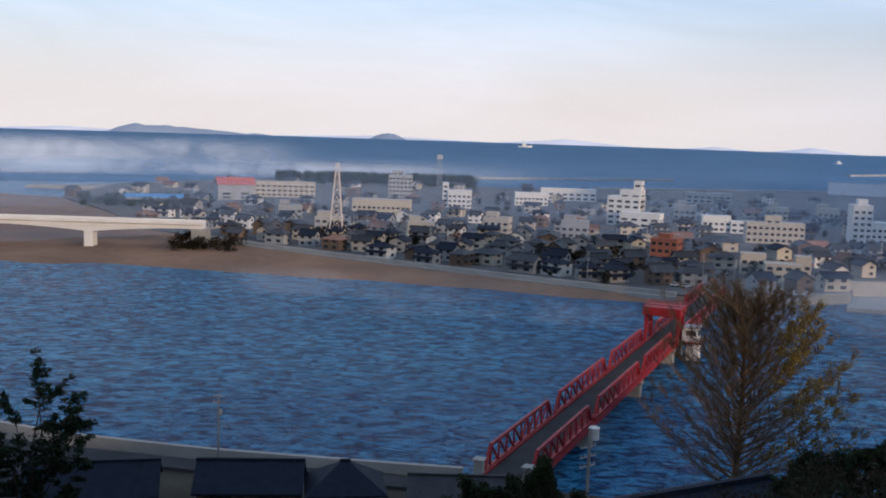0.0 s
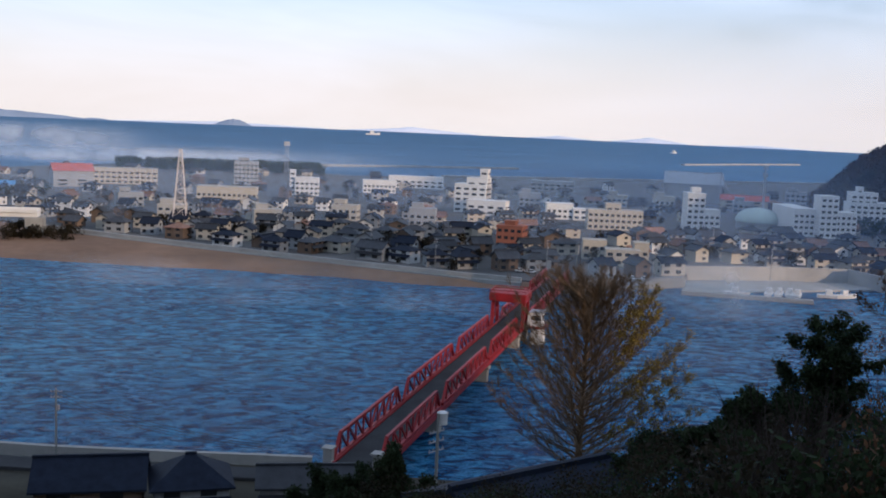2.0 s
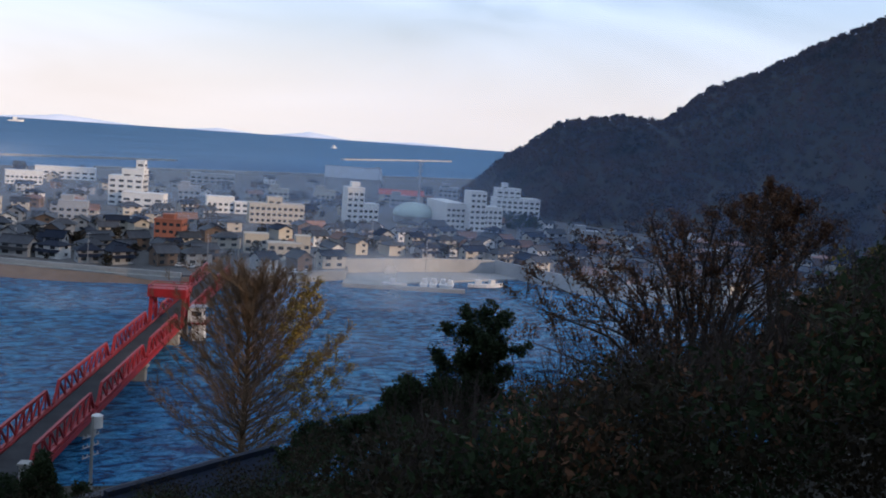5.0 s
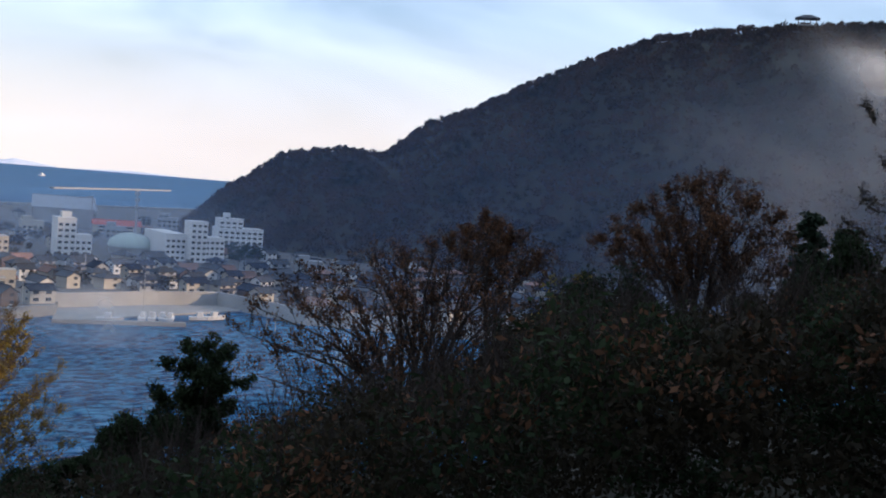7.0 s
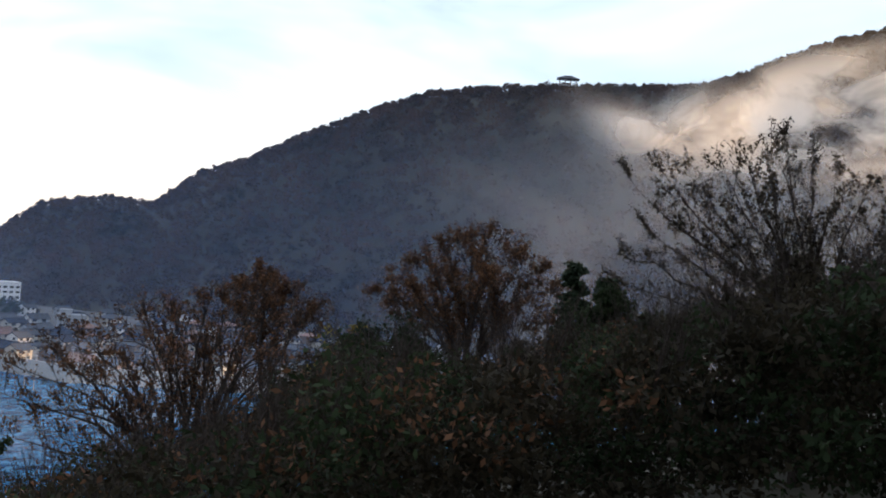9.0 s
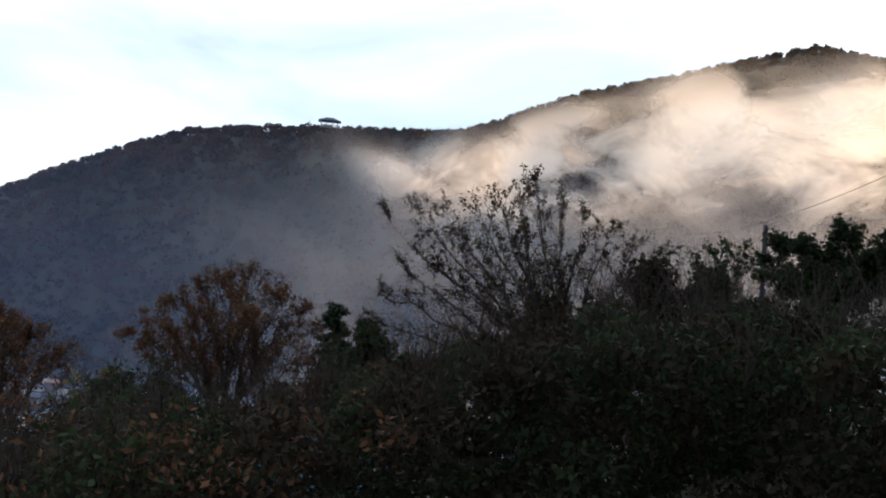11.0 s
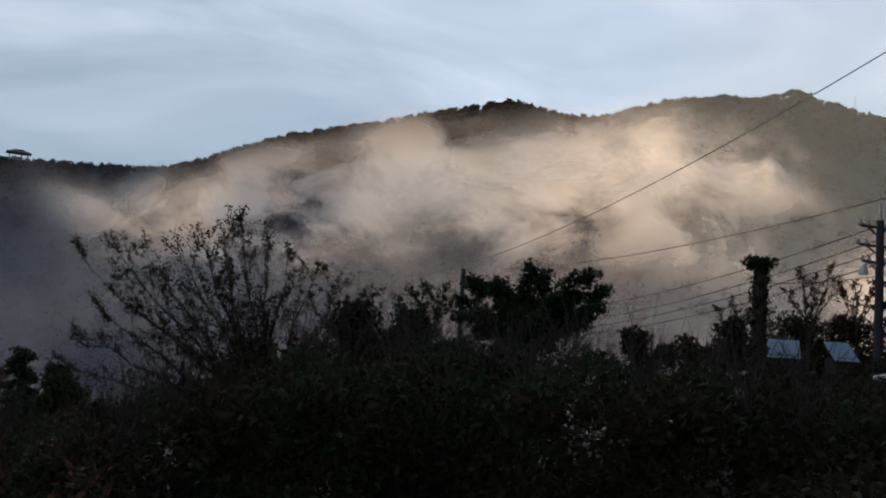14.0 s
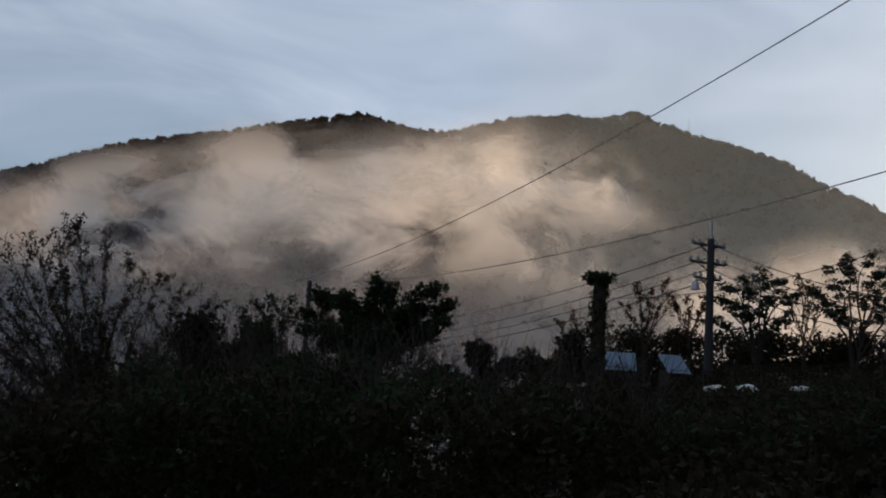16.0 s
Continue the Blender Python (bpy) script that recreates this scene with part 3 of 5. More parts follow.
def house(m, w, d, h, rise, wall, roof, kind, label, porch=True, group="town houses"):
    ob = empty("house", m, label, "house", group)
    part("wall", walls(w, d, h, rise if kind == "gable" else 0.01), wall, ob)
    part("roof", gable(w, d, h, rise) if kind == "gable" else hip(w, d, h, rise), roof, ob)
    storeys = (1.6, 4.3) if h > 4.6 else (1.6,)
    for z in storeys:
        for x in (-w * 0.27, w * 0.22):
            pane(ob, x, -d / 2, z, w * 0.22, 1.3)
        pane(ob, w / 2, d * 0.1, z, 1.7, 1.2, "y")
        pane(ob, -w / 2, -d * 0.15, z, 1.7, 1.2, "y")
    if porch:
        bm = bmesh.new()
        lo, hi = 2.6, 3.5
        ring = [(-w / 2 - 0.3, -d / 2, hi), (w / 2 + 0.3, -d / 2, hi), (w / 2 + 0.3, -d / 2 - 1.7, lo), (-w / 2 - 0.3, -d / 2 - 1.7, lo)]
        top = [bm.verts.new(p) for p in ring]
        bot = [bm.verts.new((p[0], p[1], p[2] - 0.18)) for p in ring]
        bm.faces.new(top)
        bm.faces.new(bot[::-1])
        for i in range(4):
            j = (i + 1) % 4
            bm.faces.new((top[i], bot[i], bot[j], top[j]))
        bmesh.ops.recalc_face_normals(bm, faces=bm.faces)
        part("lean_to_roof", bm, roof, ob)
    return ob


def flat_block(name, m, blocks, wall, label, category="building", storey=3.2, gap=3.0, group="", roof=None):
    """A flat-roofed building of boxes (x0, x1, y0, y1, top), with rows of windows on the two seen sides."""
    ob = empty(name, m, label, category, group)
    for x0, x1, y0, y1, top in blocks:
        w = part("wall", boxes((x0, x1, y0, y1, -0.8, top), bevel=0.05), wall, ob)
        part("parapet", boxes((x0 - 0.15, x1 + 0.15, y0 - 0.15, y1 + 0.15, top - 0.1, top + 0.55), bevel=0.06), roof or wall, ob)
        n = max(int((x1 - x0) / gap), 1)
        for s in range(max(int(top / storey), 1)):
            z = s * storey + 1.8
            if z + 0.9 > top:
                continue
            for i in range(n):
                pane(ob, x0 + (x1 - x0) * (i + 0.5) / n, y0, z, (x1 - x0) / n * 0.6, 1.35)
            k = max(int((y1 - y0) / gap), 1)
            for i in range(k):
                pane(ob, x1, y0 + (y1 - y0) * (i + 0.5) / k, z, (y1 - y0) / k * 0.5, 1.3, "y")
    return ob


GROUND = 3.0
protos = []
rng = random.Random(4)
looks = [(WHITE, "white-walled"), (CREAM, "cream-walled"), (BROWN, "brown timber-clad"), (GREY, "grey-walled"), (CREAM, "cream-walled"), (BROWN, "brown timber-clad"), (GREY, "grey-walled")]
tops = [(TILE, "dark tiled roof"), (TILE_BLUE, "blue-black glazed roof"), (TILE, "dark tiled roof"), (TILE_BROWN, "brown tiled roof"), (TILE_BLUE, "blue-black glazed roof")]
i = 0
for wall, wname in looks:
    for roof, rname in rng.sample(tops, 3):
        kind = "gable" if i % 3 else "hip"
        h = (5.4, 5.7, 3.2)[i % 3] if i % 5 else 5.6
        protos.append((wall, wname, roof, rname, kind, rng.uniform(7.2, 11.5), rng.uniform(6, 8), h * 0.9, rng.uniform(1.5, 2.2)))
        i += 1


def inside(x, y, poly):
    hit = False
    for (x0, y0), (x1, y1) in zip(poly, poly[1:] + poly[:1]):
        if (y0 > y) != (y1 > y) and x < (x1 - x0) * (y - y0) / (y1 - y0) + x0:
            hit = not hit
    return hit


KEEP = []   # x, y, radius of the larger buildings


def block_at(az, d, turn, *args, clear=14, **kw):
    p = polar(az, d, GROUND)
    KEEP.append((p.x, p.y, clear))
    return flat_block("building", pose(p.x, p.y, GROUND, 0, 0, -az + turn), *args, **kw)


block_at(9.8, 655, -14, [(-11, 9, 0, 14, 17), (-4, 9, 2, 13, 21), (4, 9, 3, 9, 26.5), (0, 24, -12, -1, 8.5)], WHITE, "white stepped concrete town office with wide window bands", clear=24, gap=5)
block_at(21.9, 612, 14, [(-8, 2, 0, 13, 21), (2, 11, 1, 12, 12), (-5, 0, 4, 9, 24)], WHITE, "tall narrow white apartment block with stair tower", clear=18)
block_at(28.0, 628, 22, [(-4, 6, -3, 8, 23), (6, 18, 0, 12, 14), (-16, -4, 4, 40, 15)], WHITE, "white hospital block with a tall plain stair tower", clear=28)
block_at(30.3, 742, 18, [(-16, 16, 0, 14, 14), (-15, 2, 2, 12, 20.5), (-11, -7, 4, 8, 24)], WHITE, "white hospital wing at the wooded foot of the hill", clear=26, gap=3.6)
block_at(17.4, 590, 8, [(-14, 16, 0, 12, 10.5), (-4, 4, 3, 10, 14)], CREAM, "long cream civic building with recessed windows", clear=22)
block_at(14.9, 640, 6, [(-12, 4, 0, 10, 9), (4, 12, -2, 8, 6.5)], WHITE, "white two-storey block with a set-back roof", clear=16)
block_at(-2.2, 830, -4, [(-9, 9, 0, 12, 17), (-6, 2, 3, 9, 20)], GREY, "grey mid-rise apartment block beyond the roofs", clear=18)
block_at(-3.0, 660, -6, [(-20, 16, 0, 12, 9.5)], CREAM, "long pale school building among houses", clear=22)
block_at(-8.0, 800, -4, [(-42, 18, 0, 12, 11)], CREAM, "long three-storey school with continuous window bands", clear=34, gap=4)
block_at(1.0, 740, -4, [(-8, 8, 0, 10, 12), (-12, -8, 2, 6, 17)], WHITE, "pale office block with a narrow stair tower", clear=14)
block_at(6.8, 860, 0, [(-22, 22, 0, 12, 9)], WHITE, "low white warehouse near the sea front", clear=24, gap=5)
block_at(5.0, 790, 4, [(-14, 10, 0, 10, 9)], WHITE, "low white workshop near the sea front", clear=16)
block_at(14.2, 900, 0, [(-20, 16, 0, 12, 8)], GREY, "low grey warehouse near the harbour", clear=20, gap=5)
block_at(11.8, 478, -16, [(-5, 7, 0, 9, 10), (-2, 3, 2, 7, 12)], BRICK, "rust-red three-storey building among tiled roofs", clear=11)
block_at(17.9, 438, 6, [(-6, 8, 0, 9, 6.4), (6, 12, 6, 14, 9)], CREAM, "cream house with a broad white balcony", clear=14)
block_at(16.5, 455, 4, [(-5, 5, 0, 8, 8)], CREAM, "pale three-storey house beside the bridge road", clear=11)
for a, d, h in ((3.0, 575, 8), (7.2, 560, 9), (-1.0, 545, 7), (-8, 620, 8), (24.0, 770, 8), (26.5, 820, 14), (20.0, 760, 9), (-6.0, 560, 7), (34.0, 600, 7), (12.9, 720, 9), (17.5, 760, 8)):
    block_at(a, d, rng.uniform(-14, 14), [(-7, 7, 0, 9, h), (-6, 0, 2, 8, h + 2.6)], rng.choice((GREY, CREAM, GREY)), "small flat-roofed concrete building with a roof hut", clear=12, group="flat-roofed blocks")

# gymnasium with a shallow dome, and the big grey hall behind it
p = polar(24.75, 655, GROUND)
KEEP.append((p.x, p.y, 24))
hall = empty("domed_hall", pose(p.x, p.y, GROUND, 0, 0, -24.75), "round grey-green domed hall behind waterfront houses", "hall")
bm = bmesh.new()
bmesh.ops.create_cone(bm, cap_ends=True, segments=40, radius1=12.4, radius2=12.4, depth=5, matrix=Matrix.Translation((0, 0, 2.2)))
part("wall", bm, GREY, hall)
bm = bmesh.new()
bmesh.ops.create_uvsphere(bm, u_segments=40, v_segments=20, radius=13)
bmesh.ops.delete(bm, geom=[v for v in bm.verts if v.co.z < -0.01], context="VERTS")
for v in bm.verts:
    v.co.z = 4.7 + v.co.z * 0.62
part("roof", bm, DOME, hall).data.shade_smooth()
bm = bmesh.new()
for k in range(16):
    a = 2 * math.pi * k / 16
    pts = [Vector((13.05 * math.cos(e) * math.cos(a), 13.05 * math.cos(e) * math.sin(a), 4.75 + 13.05 * 0.62 * math.sin(e))) for e in np.linspace(0, 1.45, 7)]
    for q, r in zip(pts, pts[1:]):
        bar(bm, q, r, 0.18)
part("roof_rib", bm, SHEET, hall)
p = polar(21.4, 860, GROUND)
KEEP.append((p.x, p.y, 40))
hall = empty("warehouse", pose(p.x, p.y, GROUND, 0, 0, -21.4), "large grey corrugated harbour hall with a crane jib", "warehouse")
part("wall", walls(44, 30, 15, 8), GREY, hall)
part("roof", gable(44, 30, 15, 8), SHEET, hall)
bm = bmesh.new()
for q, r in (((20, -17, 0), (20, -17, 25)), ((20, -17, 25), (8, -17, 23)), ((20, -17, 25), (25, -17, 12))):
    bar(bm, q, r, 0.7)
part("crane_frame", bm, STEEL, hall)
p = polar(-10.9, 775, GROUND)
KEEP.append((p.x, p.y, 26))
house(pose(p.x, p.y, GROUND, 0, 0, 20), 26, 16, 11, 4, GREY, TILE_RED, "gable", "large pale hall with a faded red pitched roof", porch=False, group="")
p = polar(-15.0, 730, GROUND)
KEEP.append((p.x, p.y, 24))
house(pose(p.x, p.y, GROUND, 0, 0, 12), 36, 10, 4, 1.6, GREY, BLUE_SHEET, "gable", "long low shed with a bright blue sheet roof", porch=False, group="")
p = polar(24.0, 830, GROUND)
house(pose(p.x, p.y, GROUND, 0, 0, -20), 34, 12, 6, 3, CREAM, TILE_RED, "gable", "long low harbour shed with an orange-red roof", porch=False, group="")

made = {}
# waterfront rows first: then rows back to the sea
spots = []
for d0, step in ((392, 11.5), (407, 11.5), (423, 12), (439, 12.5), (456, 13), (475, 13.5), (496, 14), (517, 14), (540, 14.5), (566, 15.5), (596, 17), (630, 19), (670, 22), (728, 29), (776, 32), (830, 37), (890, 42), (950, 48)):
    a = -24.0
    while a < 62:
        spots.append((a + rng.uniform(-0.3, 0.3), d0 + rng.uniform(-6, 6)))
        a += math.degrees(step / d0) * rng.uniform(0.9, 1.25)
ROAD0, ROADU = Vector((97, 371)), Vector((0.3835, 0.9235))
for az, d in spots:
    p = polar(az, d)
    shrink = [(p.x + dx, p.y + dy) for dx, dy in ((6, 0), (-6, 0), (0, 7), (0, -7))]
    if not all(inside(x, y, TOWN) for x, y in shrink):
        continue
    if any((p.x - x) ** 2 + (p.y - y) ** 2 < (r + 6) ** 2 for x, y, r in KEEP):
        continue
    off = Vector((p.x, p.y)) - ROAD0
    if abs(off.x * ROADU.y - off.y * ROADU.x) < 9 and 0 < off.dot(ROADU) < 330:
        continue
    if az > 26 and d > lin(HILLS[1][2], az) - 8:
        continue
    k = rng.randrange(len(protos))
    m = pose(p.x, p.y, GROUND, 0, 0, rng.choice((0, 90, 0)) + (34 if az < 8 else -14) * (1 if d < 470 else 0.5) * -1 + rng.uniform(-9, 9))
    wall, wname, roof, rname, kind, w, dd, h, rise = protos[k]
    if k in made:
        copy_thing(made[k], m)
    else:
        made[k] = house(m, w, dd, h, rise, wall, roof, kind, f"{wname} town house with a {rname}", porch=k % 2 == 0)
tagged(part("road", prism([(93.5, 373.5), (100.5, 370.5), (227, 675), (219, 678)], 2.6, 3.05), ASPHALT), "straight asphalt street leading from the bridge", "road", kind="structure")

# ---- dark pine belt and scattered trees of the town ----
def leaf_cloud(name, clumps, per, leaf, material, label, category="shrubs", seed=3, kind="stuff", squash=0.8):
    """Loose leaves round many clump centres, one mesh. clumps: (x, y, z, radius)."""
    g = np.random.default_rng(seed)
    c = np.repeat(np.array(clumps, float), per, axis=0)
    n = len(c)
    dirs = g.standard_normal((n, 3))
    dirs /= np.linalg.norm(dirs, axis=1)[:, None]
    rad = g.random((n, 1)) ** 0.45 * c[:, 3:4]
    mid = c[:, :3] + dirs * rad * np.array([1, 1, squash])
    a = g.standard_normal((n, 3))
    a /= np.linalg.norm(a, axis=1)[:, None]
    b = np.cross(a, g.standard_normal((n, 3)))
    b /= np.linalg.norm(b, axis=1)[:, None]
    s = leaf * g.uniform(0.6, 1.4, (n, 1))
    v = np.stack([mid - a * s, mid + b * s * 0.5, mid + a * s, mid - b * s * 0.5], 1).reshape(-1, 3)
    me = bpy.data.meshes.new(name)
    me.vertices.add(4 * n)
    me.vertices.foreach_set("co", v.ravel())
    me.loops.add(4 * n)
    me.loops.foreach_set("vertex_index", np.arange(4 * n))
    me.polygons.add(n)
    me.polygons.foreach_set("loop_start", np.arange(0, 4 * n, 4))
    me.update(calc_edges=True)
    me.materials.append(material)
    ob = new(name, me)
    return tagged(ob, label, category, kind=kind) if label else ob



# ---- woodland of the hills ----
rng = random.Random(11)
for which, count, a0, a1, size, label in ((1, 8600, 27.3, 92, (2.2, 4.6), "dense brown and green winter woodland on the hill"),
                                          (2, 8600, 58, 126, (2.6, 5.6), "dense dim woodland on the mountain")):
    clumps = []
    for _ in range(count):
        az = rng.uniform(a0, a1)
        v = rng.random() ** 0.75 * 1.03
        q = hill_point(which, az, v)
        r = rng.uniform(*size) * (0.7 if v > 0.96 else 1)
        clumps.append((q.x, q.y, q.z + r * 0.7, r))
    for _ in range(620):
        q = hill_point(which, rng.uniform(a0 + 0.6, a1 - 4), rng.uniform(0.965, 1.0))
        r = rng.uniform(1.2, 3.4) * (1 if which == 1 else 1.4)
        clumps += [(q.x, q.y, q.z + r * 0.6, r), (q.x, q.y, q.z + r * 1.2, r * 0.7)]
    leaf_cloud("hill_woods", clumps, 27, 1.1 if which == 1 else 1.6, WOODS, label, "woodland", seed=which)

rng = random.Random(8)
clumps = []
for _ in range(150):
    az = rng.uniform(-8.8, 1.8)
    d = rng.uniform(985, 1040)
    clumps += [(*polar(az, d, GROUND + z), rng.uniform(2.5, 4.5)) for z in (2.5, 5, 7.5)]
for _ in range(60):
    az = rng.uniform(-19, -12)
    clumps.append((*polar(az, rng.uniform(700, 780), GROUND + 2), rng.uniform(2, 4)))
leaf_cloud("pine_belt", clumps, 70, 0.9, LEAF_PINE, "dark pine belt along the sea front", "woodland")
clumps = []
for _ in range(190):
    az = rng.uniform(-14, 34)
    d = rng.uniform(400, 800)
    p = polar(az, d)
    if inside(p.x, p.y - 6, TOWN):
        r = rng.uniform(1.5, 3.2)
        clumps += [(p.x + rng.uniform(-1, 1), p.y, GROUND + z * r, r) for z in (0.7, 1.5)]
leaf_cloud("garden_trees", clumps, 90, 0.55, LEAF_BRUSH, "dark green garden trees between the houses", "trees")
clumps = [(rng.uniform(-122, -90), rng.uniform(464, 492), rng.uniform(2, 7), rng.uniform(1.5, 3.2)) for _ in range(60)]
leaf_cloud("bank_shrubs", clumps, 80, 0.5, LEAF_BRUSH, "dark shrubs on the bank below the white bridge", "shrubs")
clumps = [(*polar(rng.uniform(27.8, 31.5), rng.uniform(655, 735), GROUND + rng.uniform(1, 6)), rng.uniform(2, 3.5)) for _ in range(60)]
leaf_cloud("grove", clumps, 90, 0.6, LEAF_DARK, "dark evergreen grove beside the hospital", "trees")


# ---- masts, pylon, poles ----
def lattice(name, base, height, foot, top, bays, material, label, category="pylon"):
    ob = empty(name, Matrix.Translation(base), label, category)
    for sx in (-1, 1):
        for sy in (-1, 1):
            bm = bmesh.new()
            bar(bm, (sx * foot, sy * foot, -0.5), (sx * top, sy * top, height), 0.24)
            part("leg", bm, material, ob)
    for i in range(bays):
        z0, z1 = height * (i / bays) ** 0.85, height * ((i + 1) / bays) ** 0.85
        w0, w1 = foot + (top - foot) * z0 / height, foot + (top - foot) * z1 / height
        bm = bmesh.new()
        for a, b in (((-1, -1), (1, -1)), ((1, -1), (1, 1)), ((1, 1), (-1, 1)), ((-1, 1), (-1, -1))):
            bar(bm, (a[0] * w0, a[1] * w0, z0), (b[0] * w1, b[1] * w1, z1), 0.1)
            bar(bm, (b[0] * w0, b[1] * w0, z0), (a[0] * w1, a[1] * w1, z1), 0.1)
            bar(bm, (a[0] * w1, a[1] * w1, z1), (b[0] * w1, b[1] * w1, z1), 0.11)
        part("bracing", bm, material, ob)
    return ob


lattice("lattice_mast", polar(-5.55, 515, GROUND), 37.5, 3.6, 0.5, 9, WARM_STEEL, "tall pale steel lattice mast among houses")
mast = empty("phone_mast", Matrix.Translation(polar(24.95, 800, GROUND)), "slim grey phone mast with antenna rings", "mast")
bm = bmesh.new()
rod(bm, (0, 0, -1), (0, 0, 33), 0.9, 0.5, 12)
part("pole", bm, STEEL, mast)
for z in (21, 26, 31):
    bm = bmesh.new()
    rod(bm, (0, 0, z), (0, 0, z + 0.5), 1.7, 1.7, 12)
    for k in range(6):
        a = k * math.pi / 3
        rod(bm, (1.7 * math.cos(a), 1.7 * math.sin(a), z - 1), (1.7 * math.cos(a), 1.7 * math.sin(a), z + 2), 0.25)
    part("antenna_ring", bm, STEEL, mast)
mast = lattice("beacon_mast", polar(-0.1, 980, GROUND), 26, 1.8, 1.4, 6, STEEL, "grey lattice beacon mast by the pine belt", "mast")
part("platform", boxes((-3, 3, -3, 3, 26, 27), (-2.6, 2.6, -2.6, 2.6, 27, 30), bevel=0.1), STEEL, mast)


def street_pole(m, h, label="grey concrete utility pole with crossarms", arms=2):
    ob = empty("utility_pole", m, label, "utility pole", "utility poles")
    bm = bmesh.new()
    rod(bm, (0, 0, -1), (0, 0, h), 0.19, 0.12, 10)
    part("pole", bm, DARK_CONCRETE, ob)
    for k in range(arms):
        bm = bmesh.new()
        z = h - 0.5 - 0.9 * k
        bar(bm, (-0.9, 0.15, z), (0.9, 0.15, z), 0.09)
        for x in (-0.8, -0.3, 0.3, 0.8):
            rod(bm, (x, 0.15, z), (x, 0.15, z + 0.25), 0.06, 0.04, 6)
        part("crossarm", bm, STEEL, ob)
    bm = bmesh.new()
    rod(bm, (0.33, 0, h - 3.4), (0.33, 0, h - 2.6), 0.22, 0.22, 10)
    part("transformer", bm, STEEL, ob)
    return ob


first = street_pole(Matrix.Translation(polar(-11.65, 173, 3)), 12.6)
for az, d, sz in ((14.0, 408, 0), (15.6, 404, 0), (19.7, 412, 0), (8.0, 395, 0), (25.6, 430, 0), (4.5, 425, 0), (-3.9, 520, 0), (-13.0, 560, 0), (-9.5, 600, 0), (11.0, 520, 0), (22.6, 520, 0), (6.3, 640, 0), (34.2, 405, 0), (36.1, 470, 0), (-0.5, 470, 0)):
    copy_thing(first, Matrix.Translation(polar(az, d, GROUND)) @ pose(0, 0, 0, 0, 0, az * 3))
for az in (32.0, 32.45):
    copy_thing(first, Matrix.Translation(polar(az, 392, 2)))
zp = slope_z(8.55, 85)
drum_pole = empty("utility_pole", pose(*polar(8.55, 85, zp), 0, 0, 40), "utility pole carrying a pale transformer drum", "utility pole", "utility poles")
top = EYE - 85 * math.tan(radians(15.7)) - zp
bm = bmesh.new()
rod(bm, (0, 0, -1), (0, 0, top), 0.17, 0.11, 10)
part("pole", bm, DARK_CONCRETE, drum_pole)
bm = bmesh.new()
rod(bm, (0.5, 0, top - 1.0), (0.5, 0, top - 0.05), 0.42, 0.42, 16)
rod(bm, (0.5, 0, top - 0.05), (0.5, 0, top + 0.05), 0.46, 0.3, 16)
part("transformer", bm, WHITE, drum_pole, "pale grey drum")
for k in range(3):
    bm = bmesh.new()
    z = top - 1.6 - 0.8 * k
    bar(bm, (-0.9, 0.12, z), (0.9, 0.12, z), 0.08)
    for x in (-0.8, -0.35, 0.35, 0.8):
        rod(bm, (x, 0.12, z), (x, 0.12, z + 0.24), 0.06, 0.04, 6)
    part("crossarm", bm, STEEL, drum_pole)

# ---- boats in the harbour, ships out at sea ----
def boat(m, length, label, category="boat", hull_mat=None):
    ob = empty("boat", m, label, category, "harbour boats")
    bm = bmesh.new()
    rows = []
    for i in range(9):
        f = i / 8
        half = 0.16 * length * (1 - max(f - 0.45, 0) ** 2 * 3.2)
        sheer = 0.09 * length + 0.06 * length * f * f
        x = (f - 0.5) * length
        rows.append([bm.verts.new(q) for q in ((x, -half, sheer), (x, -half * 0.7, -0.3), (x, half * 0.7, -0.3), (x, half, sheer))])
    for a, b in zip(rows, rows[1:]):
        for i in range(4):
            j = (i + 1) % 4
            bm.faces.new((a[i], a[j], b[j], b[i]))
    bm.faces.new(rows[0])
    bm.faces.new(rows[-1])
    bmesh.ops.recalc_face_normals(bm, faces=bm.faces)
    part("hull", bm, hull_mat or WHITE, ob)
    s = length / 8
    cabin = part("cabin", boxes((-1.6 * s, 0.4 * s, -0.75 * s, 0.75 * s, 0.7 * s, 2.3 * s), bevel=0.08 * s), WHITE, ob)
    part("cabin_window", boxes((0.4 * s, 0.44 * s, -0.6 * s, 0.6 * s, 1.4 * s, 2.0 * s)), PANE, cabin)
    bm = bmesh.new()
    rod(bm, (-1 * s, 0, 2.2 * s), (-1 * s, 0, 4.4 * s), 0.06 * s)
    bar(bm, (1.2 * s, -0.6 * s, 0.9 * s), (1.2 * s, -0.6 * s, 1.8 * s), 0.08 * s)
    bar(bm, (1.2 * s, 0.6 * s, 0.9 * s), (1.2 * s, 0.6 * s, 1.8 * s), 0.08 * s)
    bar(bm, (1.2 * s, -0.6 * s, 1.8 * s), (1.2 * s, 0.6 * s, 1.8 * s), 0.08 * s)
    part("mast", bm, STEEL, ob)
    return ob


one = boat(pose(*polar(24.0, 401, 0.7), 0, 0, -35), 9.5, "white fishing boat moored in the small harbour")
for az, d, r in ((25.6, 408, 60), (26.1, 409, 58), (26.6, 410, 62), (27.0, 409, 57), (28.6, 415, -20), (29.3, 418, 10)):
    copy_thing(one, pose(*polar(az, d, 0.7), 0, 0, r))
boat(pose(*polar(4.4, 3300, 0), 0, 0, 8), 44, "white cargo ship far out at sea", "ship")
boat(pose(*polar(20.3, 2600, 0), 0, 0, 40), 26, "small white ship far out at sea", "ship")

